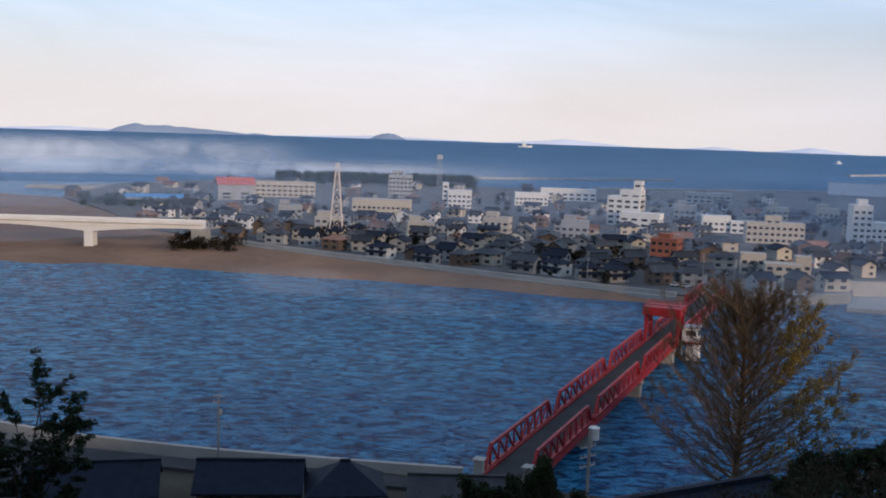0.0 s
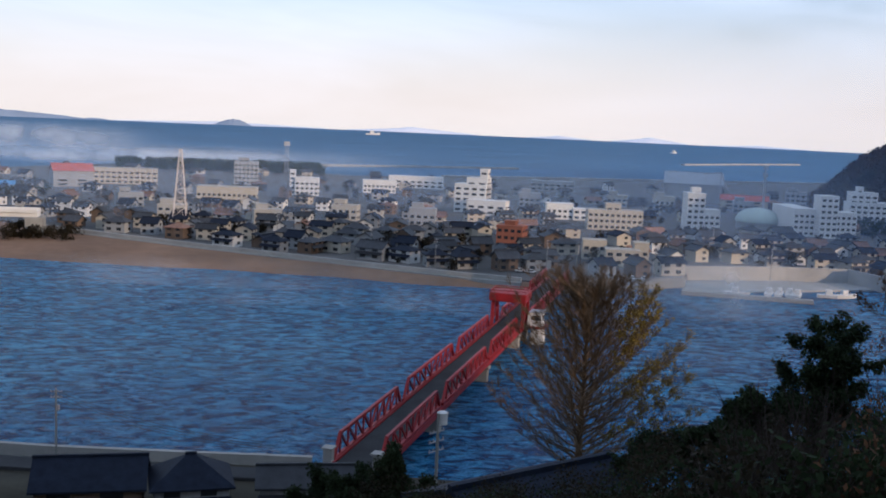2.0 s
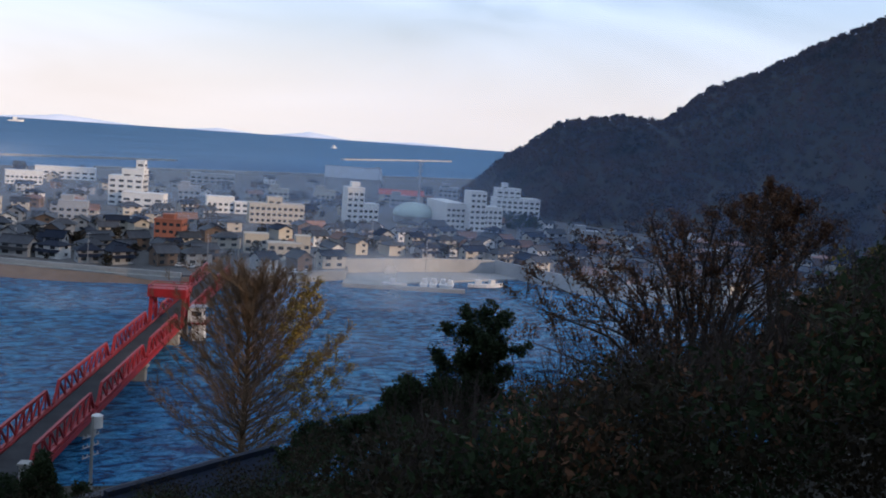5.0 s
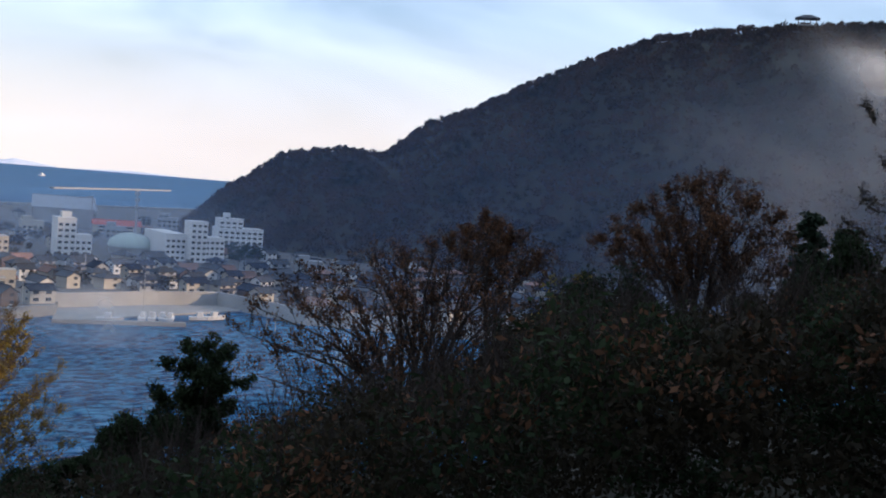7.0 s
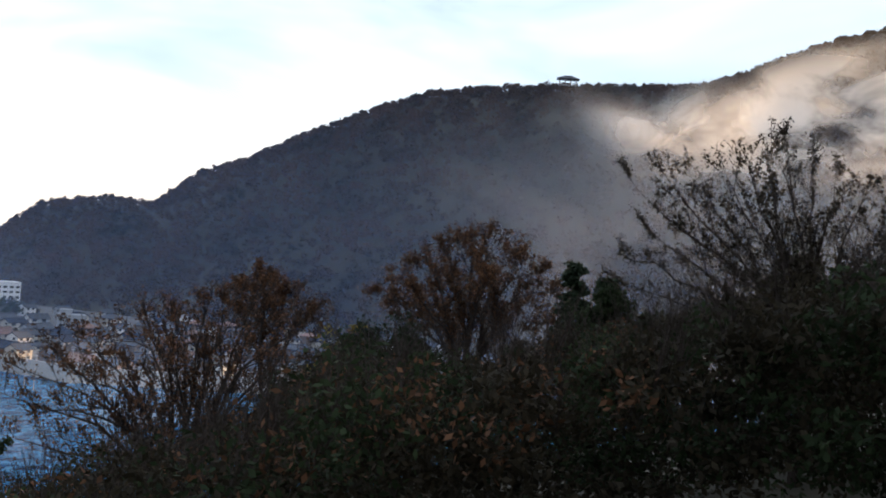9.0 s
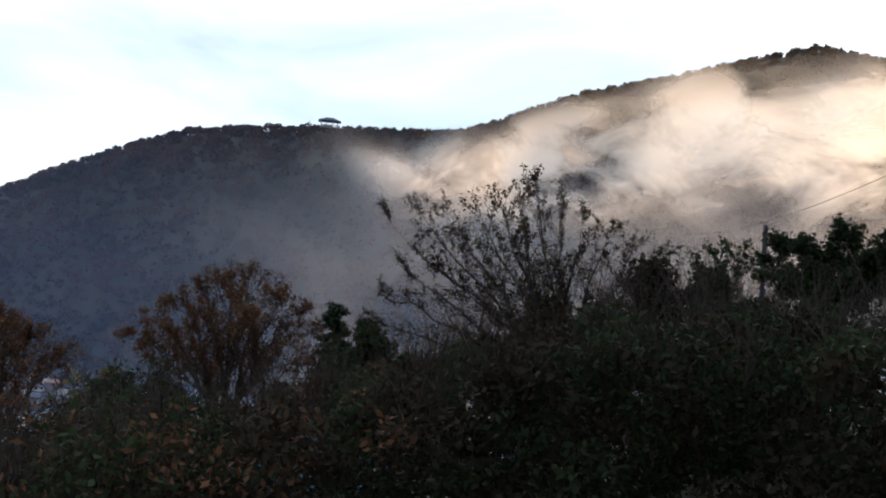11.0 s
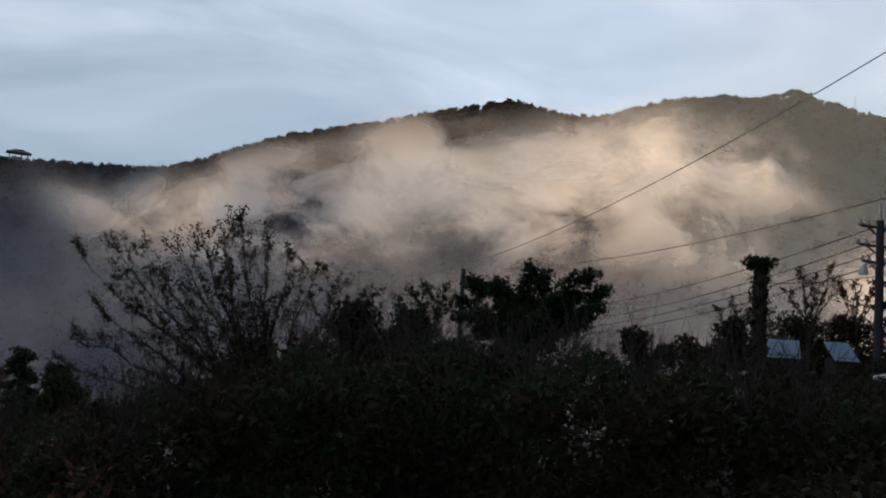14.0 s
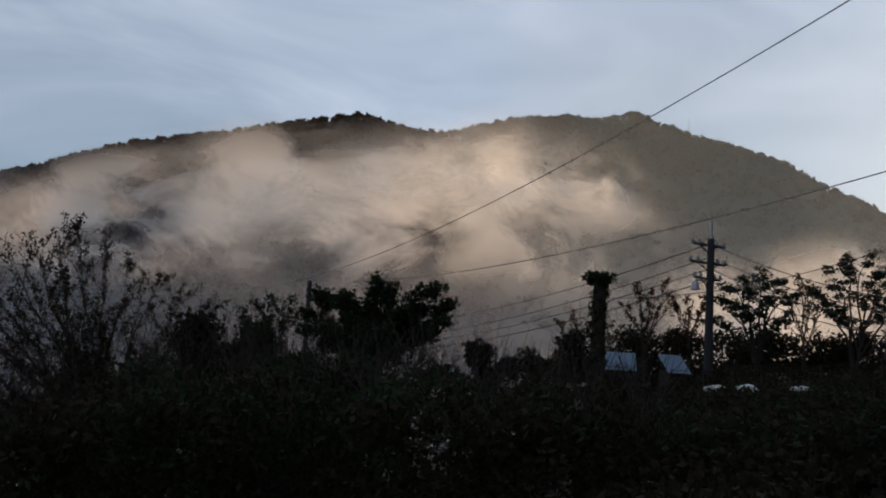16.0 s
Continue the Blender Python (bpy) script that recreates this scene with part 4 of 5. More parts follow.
# ---- pavilion on the ridge ----
p = polar(58.65, 792, EYE + 800 * math.tan(radians(9.08)))
pav = empty("pavilion", pose(*p, 0, 0, -58), "open timber viewing pavilion on the hill's ridge", "pavilion")
part("floor", boxes((-6.5, 6.5, -4, 4, 2.5, 3.1), bevel=0.05), DARK_CONCRETE, pav)
part("roof", hip(15, 9, 7.6, 2.4), TILE, pav)
for x in (-6, -2, 2, 6):
    for y in (-3.6, 3.6):
        part("post", boxes((x - 0.3, x + 0.3, y - 0.3, y + 0.3, -9, 7.6)), BROWN, pav)
part("railing", boxes((-6.4, 6.4, -3.9, -3.7, 3.9, 4.2), (-6.4, 6.4, 3.7, 3.9, 3.9, 4.2), bevel=0.02), BROWN, pav)
for az, d, el, h in ((57.6, 800, 8.9, 11), (101.9, 1195, 14.5, 20)):
    pm = empty("ridge_mast", Matrix.Translation(polar(az, d, EYE + d * math.tan(radians(el)))), "thin mast on the wooded ridge", "mast")
    bm = bmesh.new()
    rod(bm, (0, 0, -6), (0, 0, h), 0.4, 0.25)
    part("pole", bm, STEEL, pm)

# ---- near shore: wall, road, dark-roofed houses ----
wall_along("river_wall", [(-80, 189), (-65, 182.5), (-37, 176), (-10, 172), (5, 170)], 1.0, -1, 4.4, CONCRETE, "pale concrete river wall below the hillside", "river wall")
tagged(part("road", prism([(-90, 184), (-37, 172), (8, 165), (8, 160), (-38, 167), (-90, 178)], 2.6, 3.6), ASPHALT), "narrow asphalt riverside road", "road", kind="structure")
for az, d, w, dd, h, rise, turn, wall, roof, kind, label in (
        (-18.1, 152, 17, 10, 5.4, 3.0, 12, BROWN, TILE_BLUE, "gable", "riverside house with a blue-black glazed roof"),
        (-9.9, 151, 14, 9, 5.2, 2.8, 4, BROWN, TILE_BLUE, "gable", "dark two-storey house with a black tiled roof"),
        (-4.8, 150, 10, 9, 5.0, 3.4, 8, GREY, TILE_BLUE, "hip", "riverside house with a dark hipped roof"),
        (1.6, 150, 14, 8, 4.6, 1.6, 0, GREY, TILE, "gable", "low riverside shed with a dark roof"),
        (-23.0, 160, 14, 9, 5.0, 2.8, 10, GREY, TILE, "gable", "riverside house with a dark tiled roof")):
    p = polar(az, d, 3.2)
    house(pose(p.x, p.y, 3.2, 0, 0, turn), w, dd, h, rise, wall, roof, kind, label, group="")
p = polar(14.0, 66)
z = slope_z(14.0, 66)
house(pose(p.x, p.y, z - 0.5, 0, 0, 28), 12, 9, EYE - 66 * math.tan(radians(19.9)) - z + 0.5, 1.6, BROWN, TILE_BLUE, "gable", "house below the slope with a black tiled roof", porch=False, group="")


def car(m, paint, label):
    ob = empty("car", m, label, "car", "parked cars")
    bm = boxes((-1.7, 1.7, -0.75, 0.75, 0.35, 0.95), bevel=0.12)
    part("body", bm, paint, ob)
    part("cabin", boxes((-1.2, 0.8, -0.66, 0.66, 0.95, 1.5), bevel=0.16), PANE, ob)
    part("roof_panel", boxes((-0.95, 0.55, -0.6, 0.6, 1.5, 1.55), bevel=0.02), paint, ob)
    for x in (-1.05, 1.05):
        for y in (-0.7, 0.7):
            bm = bmesh.new()
            rod(bm, (x, y - 0.1, 0.32), (x, y + 0.1, 0.32), 0.32, None, 14)
            part("wheel", bm, WIRE, ob)
    return ob


c = car(pose(*polar(-3.2, 160, 3.7), 0, 0, 80), WHITE, "small white car parked by the river wall")
for az, d, z, r in ((13.2, 402, 3.1, 10), (12.6, 404, 3.1, 5), (18.6, 402, 3.1, 80), (19.2, 403, 3.1, 85), (18.0, 404, 3.1, 70), (-21.5, 172, 3.7, 8)):
    copy_thing(c, pose(*polar(az, d, z), 0, 0, r))


# ---- trees of the hillside ----
def grow(seed, height, spread, levels=4, kids=5, up=0.35, lean=(0, 0), bare_to=0.3, wiggle=0.25, radius=None, first=None):
    """Limb pieces (a, b, ra, rb, level) and twig ends."""
    g = random.Random(seed)
    pieces, tips = [], []

    def limb(p, d, length, r, level):
        n = 5 if level == 0 else 4
        pts = []
        for i in range(n):
            f = (i + 1) / n
            d = (d + Vector((g.uniform(-1, 1), g.uniform(-1, 1), g.uniform(-0.4, 0.7))) * wiggle * (0.35 if level == 0 else 1)).normalized()
            if level:
                d = (d + Vector((0, 0, up * 0.3))).normalized()
            q = p + d * length / n
            r1 = r * (1 - 0.75 / n) if level < levels else r * 0.75
            pieces.append((p, q, r, r1, level))
            pts.append((q, d, r1, f))
            p, r = q, r1
        tips.append((p, level))
        if level >= levels:
            tips.append((pts[1][0], level))
            return
        count = kids if level else first or kids + 4
        for k in range(count):
            f = bare_to + (1 - bare_to) * (k + g.random()) / count if level == 0 else g.uniform(0.25, 1)
            q, dd, rr, _ = pts[min(int(f * n), n - 1)]
            ang = g.uniform(0, 6.283)
            side = Vector((math.cos(ang), math.sin(ang), 0))
            if level:
                side = (side + dd * 0.9).normalized()
            out = (side * spread + Vector((0, 0, up)) + dd * 0.35).normalized()
            k_len = length * (g.uniform(0.42, 0.62) if level else g.uniform(0.38, 0.55) * (1.25 - 0.55 * f))
            limb(q, out, k_len, rr * 0.6, level + 1)

    limb(Vector((0, 0, -0.5)), Vector((*lean, 1)).normalized(), height * 0.82, radius or height * 0.016, 0)
    return pieces, tips


def tubes(pieces, sides=4):
    verts, faces = [], []
    for a, b, ra, rb, level in pieces:
        n = 8 if level == 0 else sides if level < 3 else 3
        z = (b - a).normalized()
        x = z.orthogonal().normalized()
        y = z.cross(x)
        k = len(verts)
        for p, r in ((a - z * ra * 0.3, ra), (b + z * rb * 0.3, rb)):
            for i in range(n):
                t = 2 * math.pi * i / n
                verts.append(tuple(p + (x * math.cos(t) + y * math.sin(t)) * r))
        faces += [(k + i, k + (i + 1) % n, k + n + (i + 1) % n, k + n + i) for i in range(n)]
    return verts, [], faces


def tree(seed, place, height, spread, bark, leaves, label, category="tree", per=12, leaf=0.12, clump=0.5, keep=1.0, min_r=0.012, only=None, width=None, stems=1, splay=0.5, **kw):
    ob = empty("tree", Matrix.Translation(place), label, category)
    stem_of = []
    if stems == 1:
        pieces, tips = grow(seed, height, spread, **kw)
    else:
        pieces, tips = [], []
        for k in range(stems):
            a = 2 * math.pi * (k + 0.3 * math.sin(seed + k)) / stems
            s = splay * (0.35 + 0.65 * ((k * 7 + seed) % stems) / (stems - 1))
            more = grow(seed + 50 * k, height * (1 - 0.22 * ((k * 3 + seed) % stems) / stems), spread, lean=(s * math.cos(a), s * math.sin(a)), **kw)
            stem_of.append(len(more[0]))
            pieces += more[0]
            tips += more[1]
    reach = sorted(math.hypot(p.x, p.y) for p, _ in tips)[int(len(tips) * 0.97)]
    fz, fx = (height - clump * 0.6) / max(p.z for p, _ in tips), (width or height * 0.6) / 2 / reach
    fit = lambda p: Vector((p.x * fx, p.y * fx, p.z * fz))
    pieces = [(fit(a), fit(b), ra, rb, l) for a, b, ra, rb, l in pieces]
    tips = [(fit(p), l) for p, l in tips]
    pieces = [(a, b, max(ra, min_r), max(rb, min_r), l) for a, b, ra, rb, l in pieces]
    k = 0
    for n in stem_of or [len(pieces)]:
        part("trunk", tubes([p for p in pieces[k:k + n] if p[4] == 0]), bark, ob)
        k += n
    tagged(part("branching", tubes([p for p in pieces if p[4] > 0]), bark, ob), kind="stuff")
    if leaves:
        g = random.Random(seed + 1)
        ends = [(p.x, p.y, p.z, clump) for p, l in tips if l >= 2 and g.random() < keep and (only is None or only(p, height))]
        if ends:
            crown = leaf_cloud("crown", ends, per, leaf, leaves, "", seed=seed)
            crown.parent = ob
            crown["kind"] = "stuff"
    return ob


def stand(az, d, top, *args, seed=1, **kw):
    """A tree rooted on the slope whose top shows at that elevation."""
    z = slope_z(az, d) - 0.3
    h = EYE + d * math.tan(radians(top)) - z
    return tree(seed, polar(az, d, z), max(h, 1.5), *args, **kw)


def bough_tree(seed, az, d, foot, limbs, label, bark, leaves, r0=0.08, side=(7, 5, 4), open_=0.7, up=0.2, wiggle=0.16, reach=0.42, start=0.25, per=6, leaf=0.06, clump=0.2, squash=0.8, keep=0.7, min_r=0.008, bow=0.15, thick=0.0, fork=3, category="tree"):
    """A tree of curved limbs. limbs: bearing, elevation and depth of each limb's end, seen from the hilltop."""
    base = polar(az, d, EYE + d * math.tan(radians(foot)))
    g = random.Random(seed)
    pieces, tips, trunks = [], [], []
    rand = lambda k: Vector((g.uniform(-1, 1), g.uniform(-1, 1), g.uniform(-1, 1))) * k

    def shoot(p, way, length, r, level):
        n = 4 if level < len(side) else 3
        at = []
        for i in range(n):
            way = (way + rand(wiggle) + Vector((0, 0, up * 0.25))).normalized()
            q = p + way * length / n
            r1 = max(r * 0.78, min_r)
            pieces.append((p, q, max(r, min_r), r1, level))
            at.append((q, way, r1))
            p, r = q, r1
        tips.append((p, level))
        if level < len(side):
            for k in range(side[level]):
                q, w, rr = at[min(int(n * (0.15 + 0.85 * (k + g.random()) / side[level])), n - 1)]
                out = (w * 0.8 + rand(open_) + Vector((0, 0, up))).normalized()
                shoot(q, out, length * reach * g.uniform(0.8, 1.25), rr * 0.6, level + 1)

    ends = [polar(la, d + depth, EYE + (d + depth) * math.tan(radians(le))) - base for la, le, depth in limbs]
    for i, end in enumerate(ends):
        kin = ends[i - i % fork:i - i % fork + fork]
        shared = sum(kin, Vector()) / len(kin)
        shared = Vector((shared.x * 0.6, shared.y * 0.6, shared.z))
        mid = end * 0.5 + Vector((-end.x, -end.y, abs(end.z))) * bow * g.uniform(0.4, 1.4) + rand(end.length * 0.05)
        n, p, r = 9, Vector((0, 0, -0.4)), r0 * g.uniform(0.75, 1.1)
        mine = []
        for k in range(n):
            f = (k + 1) / n
            s = min(max((f - 0.15) / 0.65, 0), 1)
            s = s * s * (3 - 2 * s)
            q = (mid * 2 * f * (1 - f) + end * f * f) * s + shared * f * (1 - s) + rand(end.length * 0.014)
            r1 = max(r0 * (1 - 0.85 * f), min_r)
            mine.append((p, q, r, r1, 0))
            if f > start:
                w = (q - p).normalized()
                for _ in range(max(side[0] * 2 // n, 1)):
                    out = (w * 0.8 + rand(open_) + Vector((0, 0, up))).normalized()
                    shoot(q, out, end.length * reach * (1.15 - 0.7 * f) * g.uniform(0.7, 1.2), r1 * 0.6, 1)
            p, r = q, r1
        shoot(p, (end - mid).normalized(), end.length * 0.12, r, 1)
        trunks.append(mine)
    ob = empty("tree", Matrix.Translation(base), label, category)
    if thick:
        bm = bmesh.new()
        rod(bm, (0, 0, slope_z(az, d) - base.z - 0.4), (0, 0, 0.1), thick * 1.25, thick)
        part("trunk", bm, bark, ob)
    for mine in trunks:
        part("limb", tubes(mine, 5), bark, ob)
    tagged(part("branching", tubes(pieces, 3), bark, ob), kind="stuff")
    ends = [(p.x, p.y, p.z, clump * g.uniform(0.6, 1.3)) for p, l in tips if l >= 2 and g.random() < keep]
    if leaves and ends:
        crown = leaf_cloud("crown", ends, per, leaf, leaves, "", seed=seed, squash=squash)
        crown.parent = ob
        crown["kind"] = "stuff"
    return ob


def ginkgo(az, d, foot, top, half, label):
    """A broad cone of straight rising boughs with fine twigs; leaves left on the sunny side only."""
    z0 = EYE + d * math.tan(radians(foot))
    h = EYE + d * math.tan(radians(top)) - z0
    g = random.Random(21)
    ob = empty("tree", Matrix.Translation(polar(az, d, z0)), label, "tree")
    bm = bmesh.new()
    rod(bm, (0, 0, slope_z(az, d) - z0 - 0.5), (0, 0, 0.2 * h), 0.5, 0.36, 10)
    rod(bm, (0, 0, 0.2 * h), (0.2, 0, 0.6 * h), 0.36, 0.18, 8)
    rod(bm, (0.2, 0, 0.6 * h), (0.1, 0, h), 0.18, 0.03, 6)
    part("trunk", bm, GINKGO_BARK, ob)
    fine, gold = [], []
    for i in range(130):
        f = 0.03 + 0.9 * (i / 130) ** 0.95
        a = i * 2.4 + g.uniform(-0.5, 0.5)
        wide = half * (1.05 - 0.1 * f) * (1 - max(f - 0.12, 0) / 0.9) ** 0.62 * g.uniform(0.72, 1.08)
        rise = wide * g.uniform(0.75, 1.05) * (0.62 + 0.9 * f)
        rise = min(rise, h * 1.02 - f * h)
        p, r = Vector((0, 0, f * h)), 0.17 * (1 - 0.7 * f)
        end = Vector((wide * math.cos(a), wide * math.sin(a), rise))
        bough = []
        for k in range(7):
            u = (k + 1) / 7
            q = Vector((0, 0, f * h)) + end * u + Vector((0, 0, -0.09 * end.length * u * (1 - u) * 2)) + Vector((g.uniform(-1, 1), g.uniform(-1, 1), g.uniform(-1, 1))) * 0.12
            r1 = max(r * 0.72, 0.022)
            bough.append((p, q, r, r1, 1))
            way = (q - p).normalized()
            for _ in range(7):
                w = (way + Vector((g.uniform(-1, 1), g.uniform(-1, 1), g.uniform(-0.3, 0.9))) * 0.65).normalized()
                length = g.uniform(0.9, 2.3) * (1.15 - 0.5 * u)
                m = q + w * length * 0.5
                e = m + (w + Vector((g.uniform(-0.25, 0.25), g.uniform(-0.25, 0.25), 0.25))).normalized() * length * 0.5
                fine += [(q, m, 0.022, 0.018, 3), (m, e, 0.018, 0.013, 3)]
                for _ in range(2):
                    t = (w + Vector((g.uniform(-1, 1), g.uniform(-1, 1), g.uniform(-0.4, 1))) * 0.8).normalized()
                    fine.append((m, m + t * g.uniform(0.4, 0.9), 0.018, 0.013, 3))
                side = end.x * math.cos(radians(az)) - end.y * math.sin(radians(az))
                if side > half * 0.38 and u > 0.45 and f < 0.66 and g.random() < 0.9:
                    gold += [(e.x, e.y, e.z, 0.45), (m.x, m.y, m.z, 0.4)]
            p, r = q, r1
        part("bough", tubes(bough, 4), GINKGO_BARK, ob)
    tagged(part("branching", tubes(fine, 3), GINKGO_BARK, ob), kind="stuff")
    crown = leaf_cloud("crown", gold, 4, 0.13, LEAF_GOLD, "", seed=21, squash=0.6)
    crown.parent = ob
    crown["kind"] = "stuff"


ginkgo(16.3, 108, -18.6, -8.4, 11.2, "tall bare ginkgo with last yellow leaves on one side")
# cedar fronds above the riverside houses
bough_tree(8, -21.4, 46, -23.0, [(-20.5, -13.3, 0), (-20.2, -14.0, 0.4), (-19.2, -15.0, 0), (-18.9, -15.5, 0.5), (-19.6, -15.4, 1), (-19.0, -16.8, -1), (-22.0, -14.9, 0), (-22.8, -15.9, 1), (-23.6, -15.2, 0), (-18.8, -18.0, 0), (-20.4, -16.8, -1), (-24.0, -17.2, 0), (-22.4, -17.6, 1), (-21.0, -18.6, 0), (-19.6, -19.2, -1)],
           "ragged dark cedar with drooping fronds", DARK_BARK, LEAF_PINE, r0=0.06, side=(12, 6), open_=0.5, up=-0.25, reach=0.17, start=0.5, per=20, leaf=0.075, clump=0.22, squash=0.45, keep=0.9, thick=0.14, bow=0.3)
bough_tree(31, 28.8, 58, -17.0, [(26.9, -12.4, 0), (27.5, -11.0, 0), (28.3, -10.2, 1), (29.0, -10.1, -1), (29.9, -10.5, 0), (30.6, -11.6, 0), (28.0, -12.4, -1), (30.2, -13.0, 1), (26.8, -13.6, 0), (29.1, -11.5, -2), (30.9, -14.1, 0), (27.8, -13.9, 1), (29.4, -13.2, -1), (28.6, -14.6, 0)],
           "dense dark evergreen tree on the slope", DARK_BARK, LEAF_DARK, r0=0.1, side=(9, 5), reach=0.27, start=0.4, per=22, leaf=0.12, clump=0.42, keep=0.85, thick=0.2, bow=0.3)
bough_tree(33, 40.2, 48, -15.5, [(31.2, -8.9, 0), (32.2, -7.6, 2), (33.4, -6.8, -2), (34.8, -6.0, 0), (36.4, -5.8, 3), (37.8, -5.4, -3), (39.2, -4.9, 1), (40.6, -4.3, -1), (41.9, -3.7, 2), (43.2, -3.3, 0), (44.4, -3.9, 2), (45.6, -4.6, -2), (33.4, -9.4, -3), (35.2, -8.2, -4), (37.0, -7.4, 4), (39.0, -7.0, -4), (41.2, -6.2, 4), (43.4, -6.6, -4), (45.4, -6.6, 3), (47.2, -5.6, 0), (31.8, -10.8, 2), (34.2, -11.0, 2), (38.0, -9.4, -4), (42.0, -8.6, 4)],
           "wide spreading tree with thin rust-brown autumn leaves", DARK_BARK, LEAF_RUST, r0=0.13, side=(10, 6, 3), open_=0.75, up=0.3, reach=0.27, start=0.42, per=5, leaf=0.075, clump=0.32, keep=0.4, min_r=0.014, thick=0.3, bow=0.35)
bough_tree(34, 54.6, 43, -8.0, [(49.6, -2.6, 0), (50.6, -1.7, 2), (51.8, -0.9, -1), (53.0, -0.1, 1), (54.2, 0.3, 0), (55.2, 0.5, -1), (56.4, 0.0, 1), (57.6, -0.7, 0), (58.6, -1.5, 0), (51.6, -2.4, -3), (53.4, -1.6, 3), (55.4, -1.4, -3), (57.4, -2.4, 3), (50.4, -3.4, 1), (58.4, -3.2, -1)],
           "rounded tree with thin russet leaves", DARK_BARK, LEAF_RUST, r0=0.1, side=(10, 6, 3), open_=0.75, up=0.25, reach=0.27, start=0.38, per=6, leaf=0.07, clump=0.3, keep=0.5, min_r=0.012, thick=0.2, bow=0.35)
bough_tree(35, 44.0, 52, -9.5, [(41.6, -3.6, 0), (42.4, -2.9, 1), (43.2, -2.3, 0), (44.0, -2.6, -1), (44.8, -3.2, 0), (46.0, -4.0, 0)],
           "upright tree with rust-brown upper twigs", DARK_BARK, LEAF_RUST, r0=0.08, side=(9, 5, 3), open_=0.5, up=0.5, reach=0.26, start=0.4, per=6, leaf=0.08, clump=0.25, keep=0.6, min_r=0.012, thick=0.15, bow=0.3)
# wind-bent tree close by
bough_tree(61, 71.8, 22, -4.0, [(62.9, 4.2, 0.5), (64.2, 4.8, -0.5), (65.6, 5.2, 1), (67.2, 5.4, 0), (68.3, 5.9, -0.6), (69.3, 6.7, 0.4), (70.2, 6.5, -0.6), (71.6, 6.2, 0.4), (72.6, 5.2, -0.6), (62.4, -0.6, 0.8), (63.0, 0.8, 0), (63.6, 2.2, 1.2), (74.0, 4.6, -1.2), (75.2, 3.9, 1.4), (76.8, 3.5, 0), (65.8, 2.0, -1.4), (67.6, 3.0, 1.6), (69.8, 3.8, -1.6)],
           "wind-bent many-stemmed tree with few curled brown leaves", DARK_BARK, LEAF_BRUSH, r0=0.05, side=(11, 6, 3), open_=0.55, up=0.12, wiggle=0.2, reach=0.26, start=0.3, per=3, leaf=0.036, clump=0.12, keep=0.5, min_r=0.006, thick=0.12, bow=0.05)
bough_tree(62, 86.0, 30, -1.5, [(83.0, 5.0, 0), (82.4, 4.1, 0.5), (82.6, 3.2, 0), (84.2, 4.7, -0.5), (85.4, 5.5, 0), (85.0, 4.2, 0.8), (86.4, 5.1, 0.6), (86.8, 4.2, -0.4), (87.4, 3.6, 0.3), (88.3, 5.5, 0), (88.9, 4.8, 0.3), (88.8, 3.8, -0.3), (88.0, 3.0, 0), (84.5, 3.4, -0.8), (86.0, 3.0, -0.9), (83.4, 2.4, 0.4), (87.2, 2.4, 0.4), (85.2, 2.2, -0.4)],
           "dense round camellia-like evergreen tree", DARK_BARK, LEAF_DARK, r0=0.05, side=(9, 5), reach=0.19, start=0.4, per=22, leaf=0.07, clump=0.26, keep=0.9, thick=0.12, bow=0.3)
bough_tree(63, 80.2, 27, -1.0, [(78.6, 3.6, 0), (79.4, 4.2, 0.4), (80.2, 4.4, 0), (81.0, 4.2, -0.4), (81.4, 3.6, 0), (79.8, 3.2, 0.4)],
           "small evergreen shrub tree with loose round leaves", DARK_BARK, LEAF_DARK, r0=0.04, side=(7, 4), reach=0.17, start=0.45, per=9, leaf=0.06, clump=0.2, keep=0.8, thick=0.08, bow=0.3)
for k, (az, foot, limbs) in enumerate(((105.6, 2.2, [(103.5, 5.9, 0), (104.2, 6.6, 1), (105.0, 6.8, -1), (105.8, 7.1, 0), (106.6, 6.9, 1), (107.1, 6.2, 0), (104.7, 5.6, -1), (106.9, 5.1, 0), (103.4, 4.8, 0)]),
                                       (110.3, 2.2, [(108.7, 6.4, 0), (109.3, 7.3, 1), (110.0, 7.9, -1), (110.8, 8.0, 0), (111.5, 7.4, 1), (112.4, 7.0, 0), (109.2, 5.5, -1), (111.6, 6.1, 0), (113.4, 6.5, 0), (113.0, 5.2, 0)]))):
    bough_tree(71 + k, az, 47, foot, limbs, "flat-topped dark pine beside the field", DARK_BARK, LEAF_PINE, r0=0.075, side=(8, 5), open_=0.75, up=0.05, reach=0.2, start=0.55, per=24, leaf=0.07, clump=0.3, squash=0.4, keep=0.9, thick=0.15, bow=0.35)
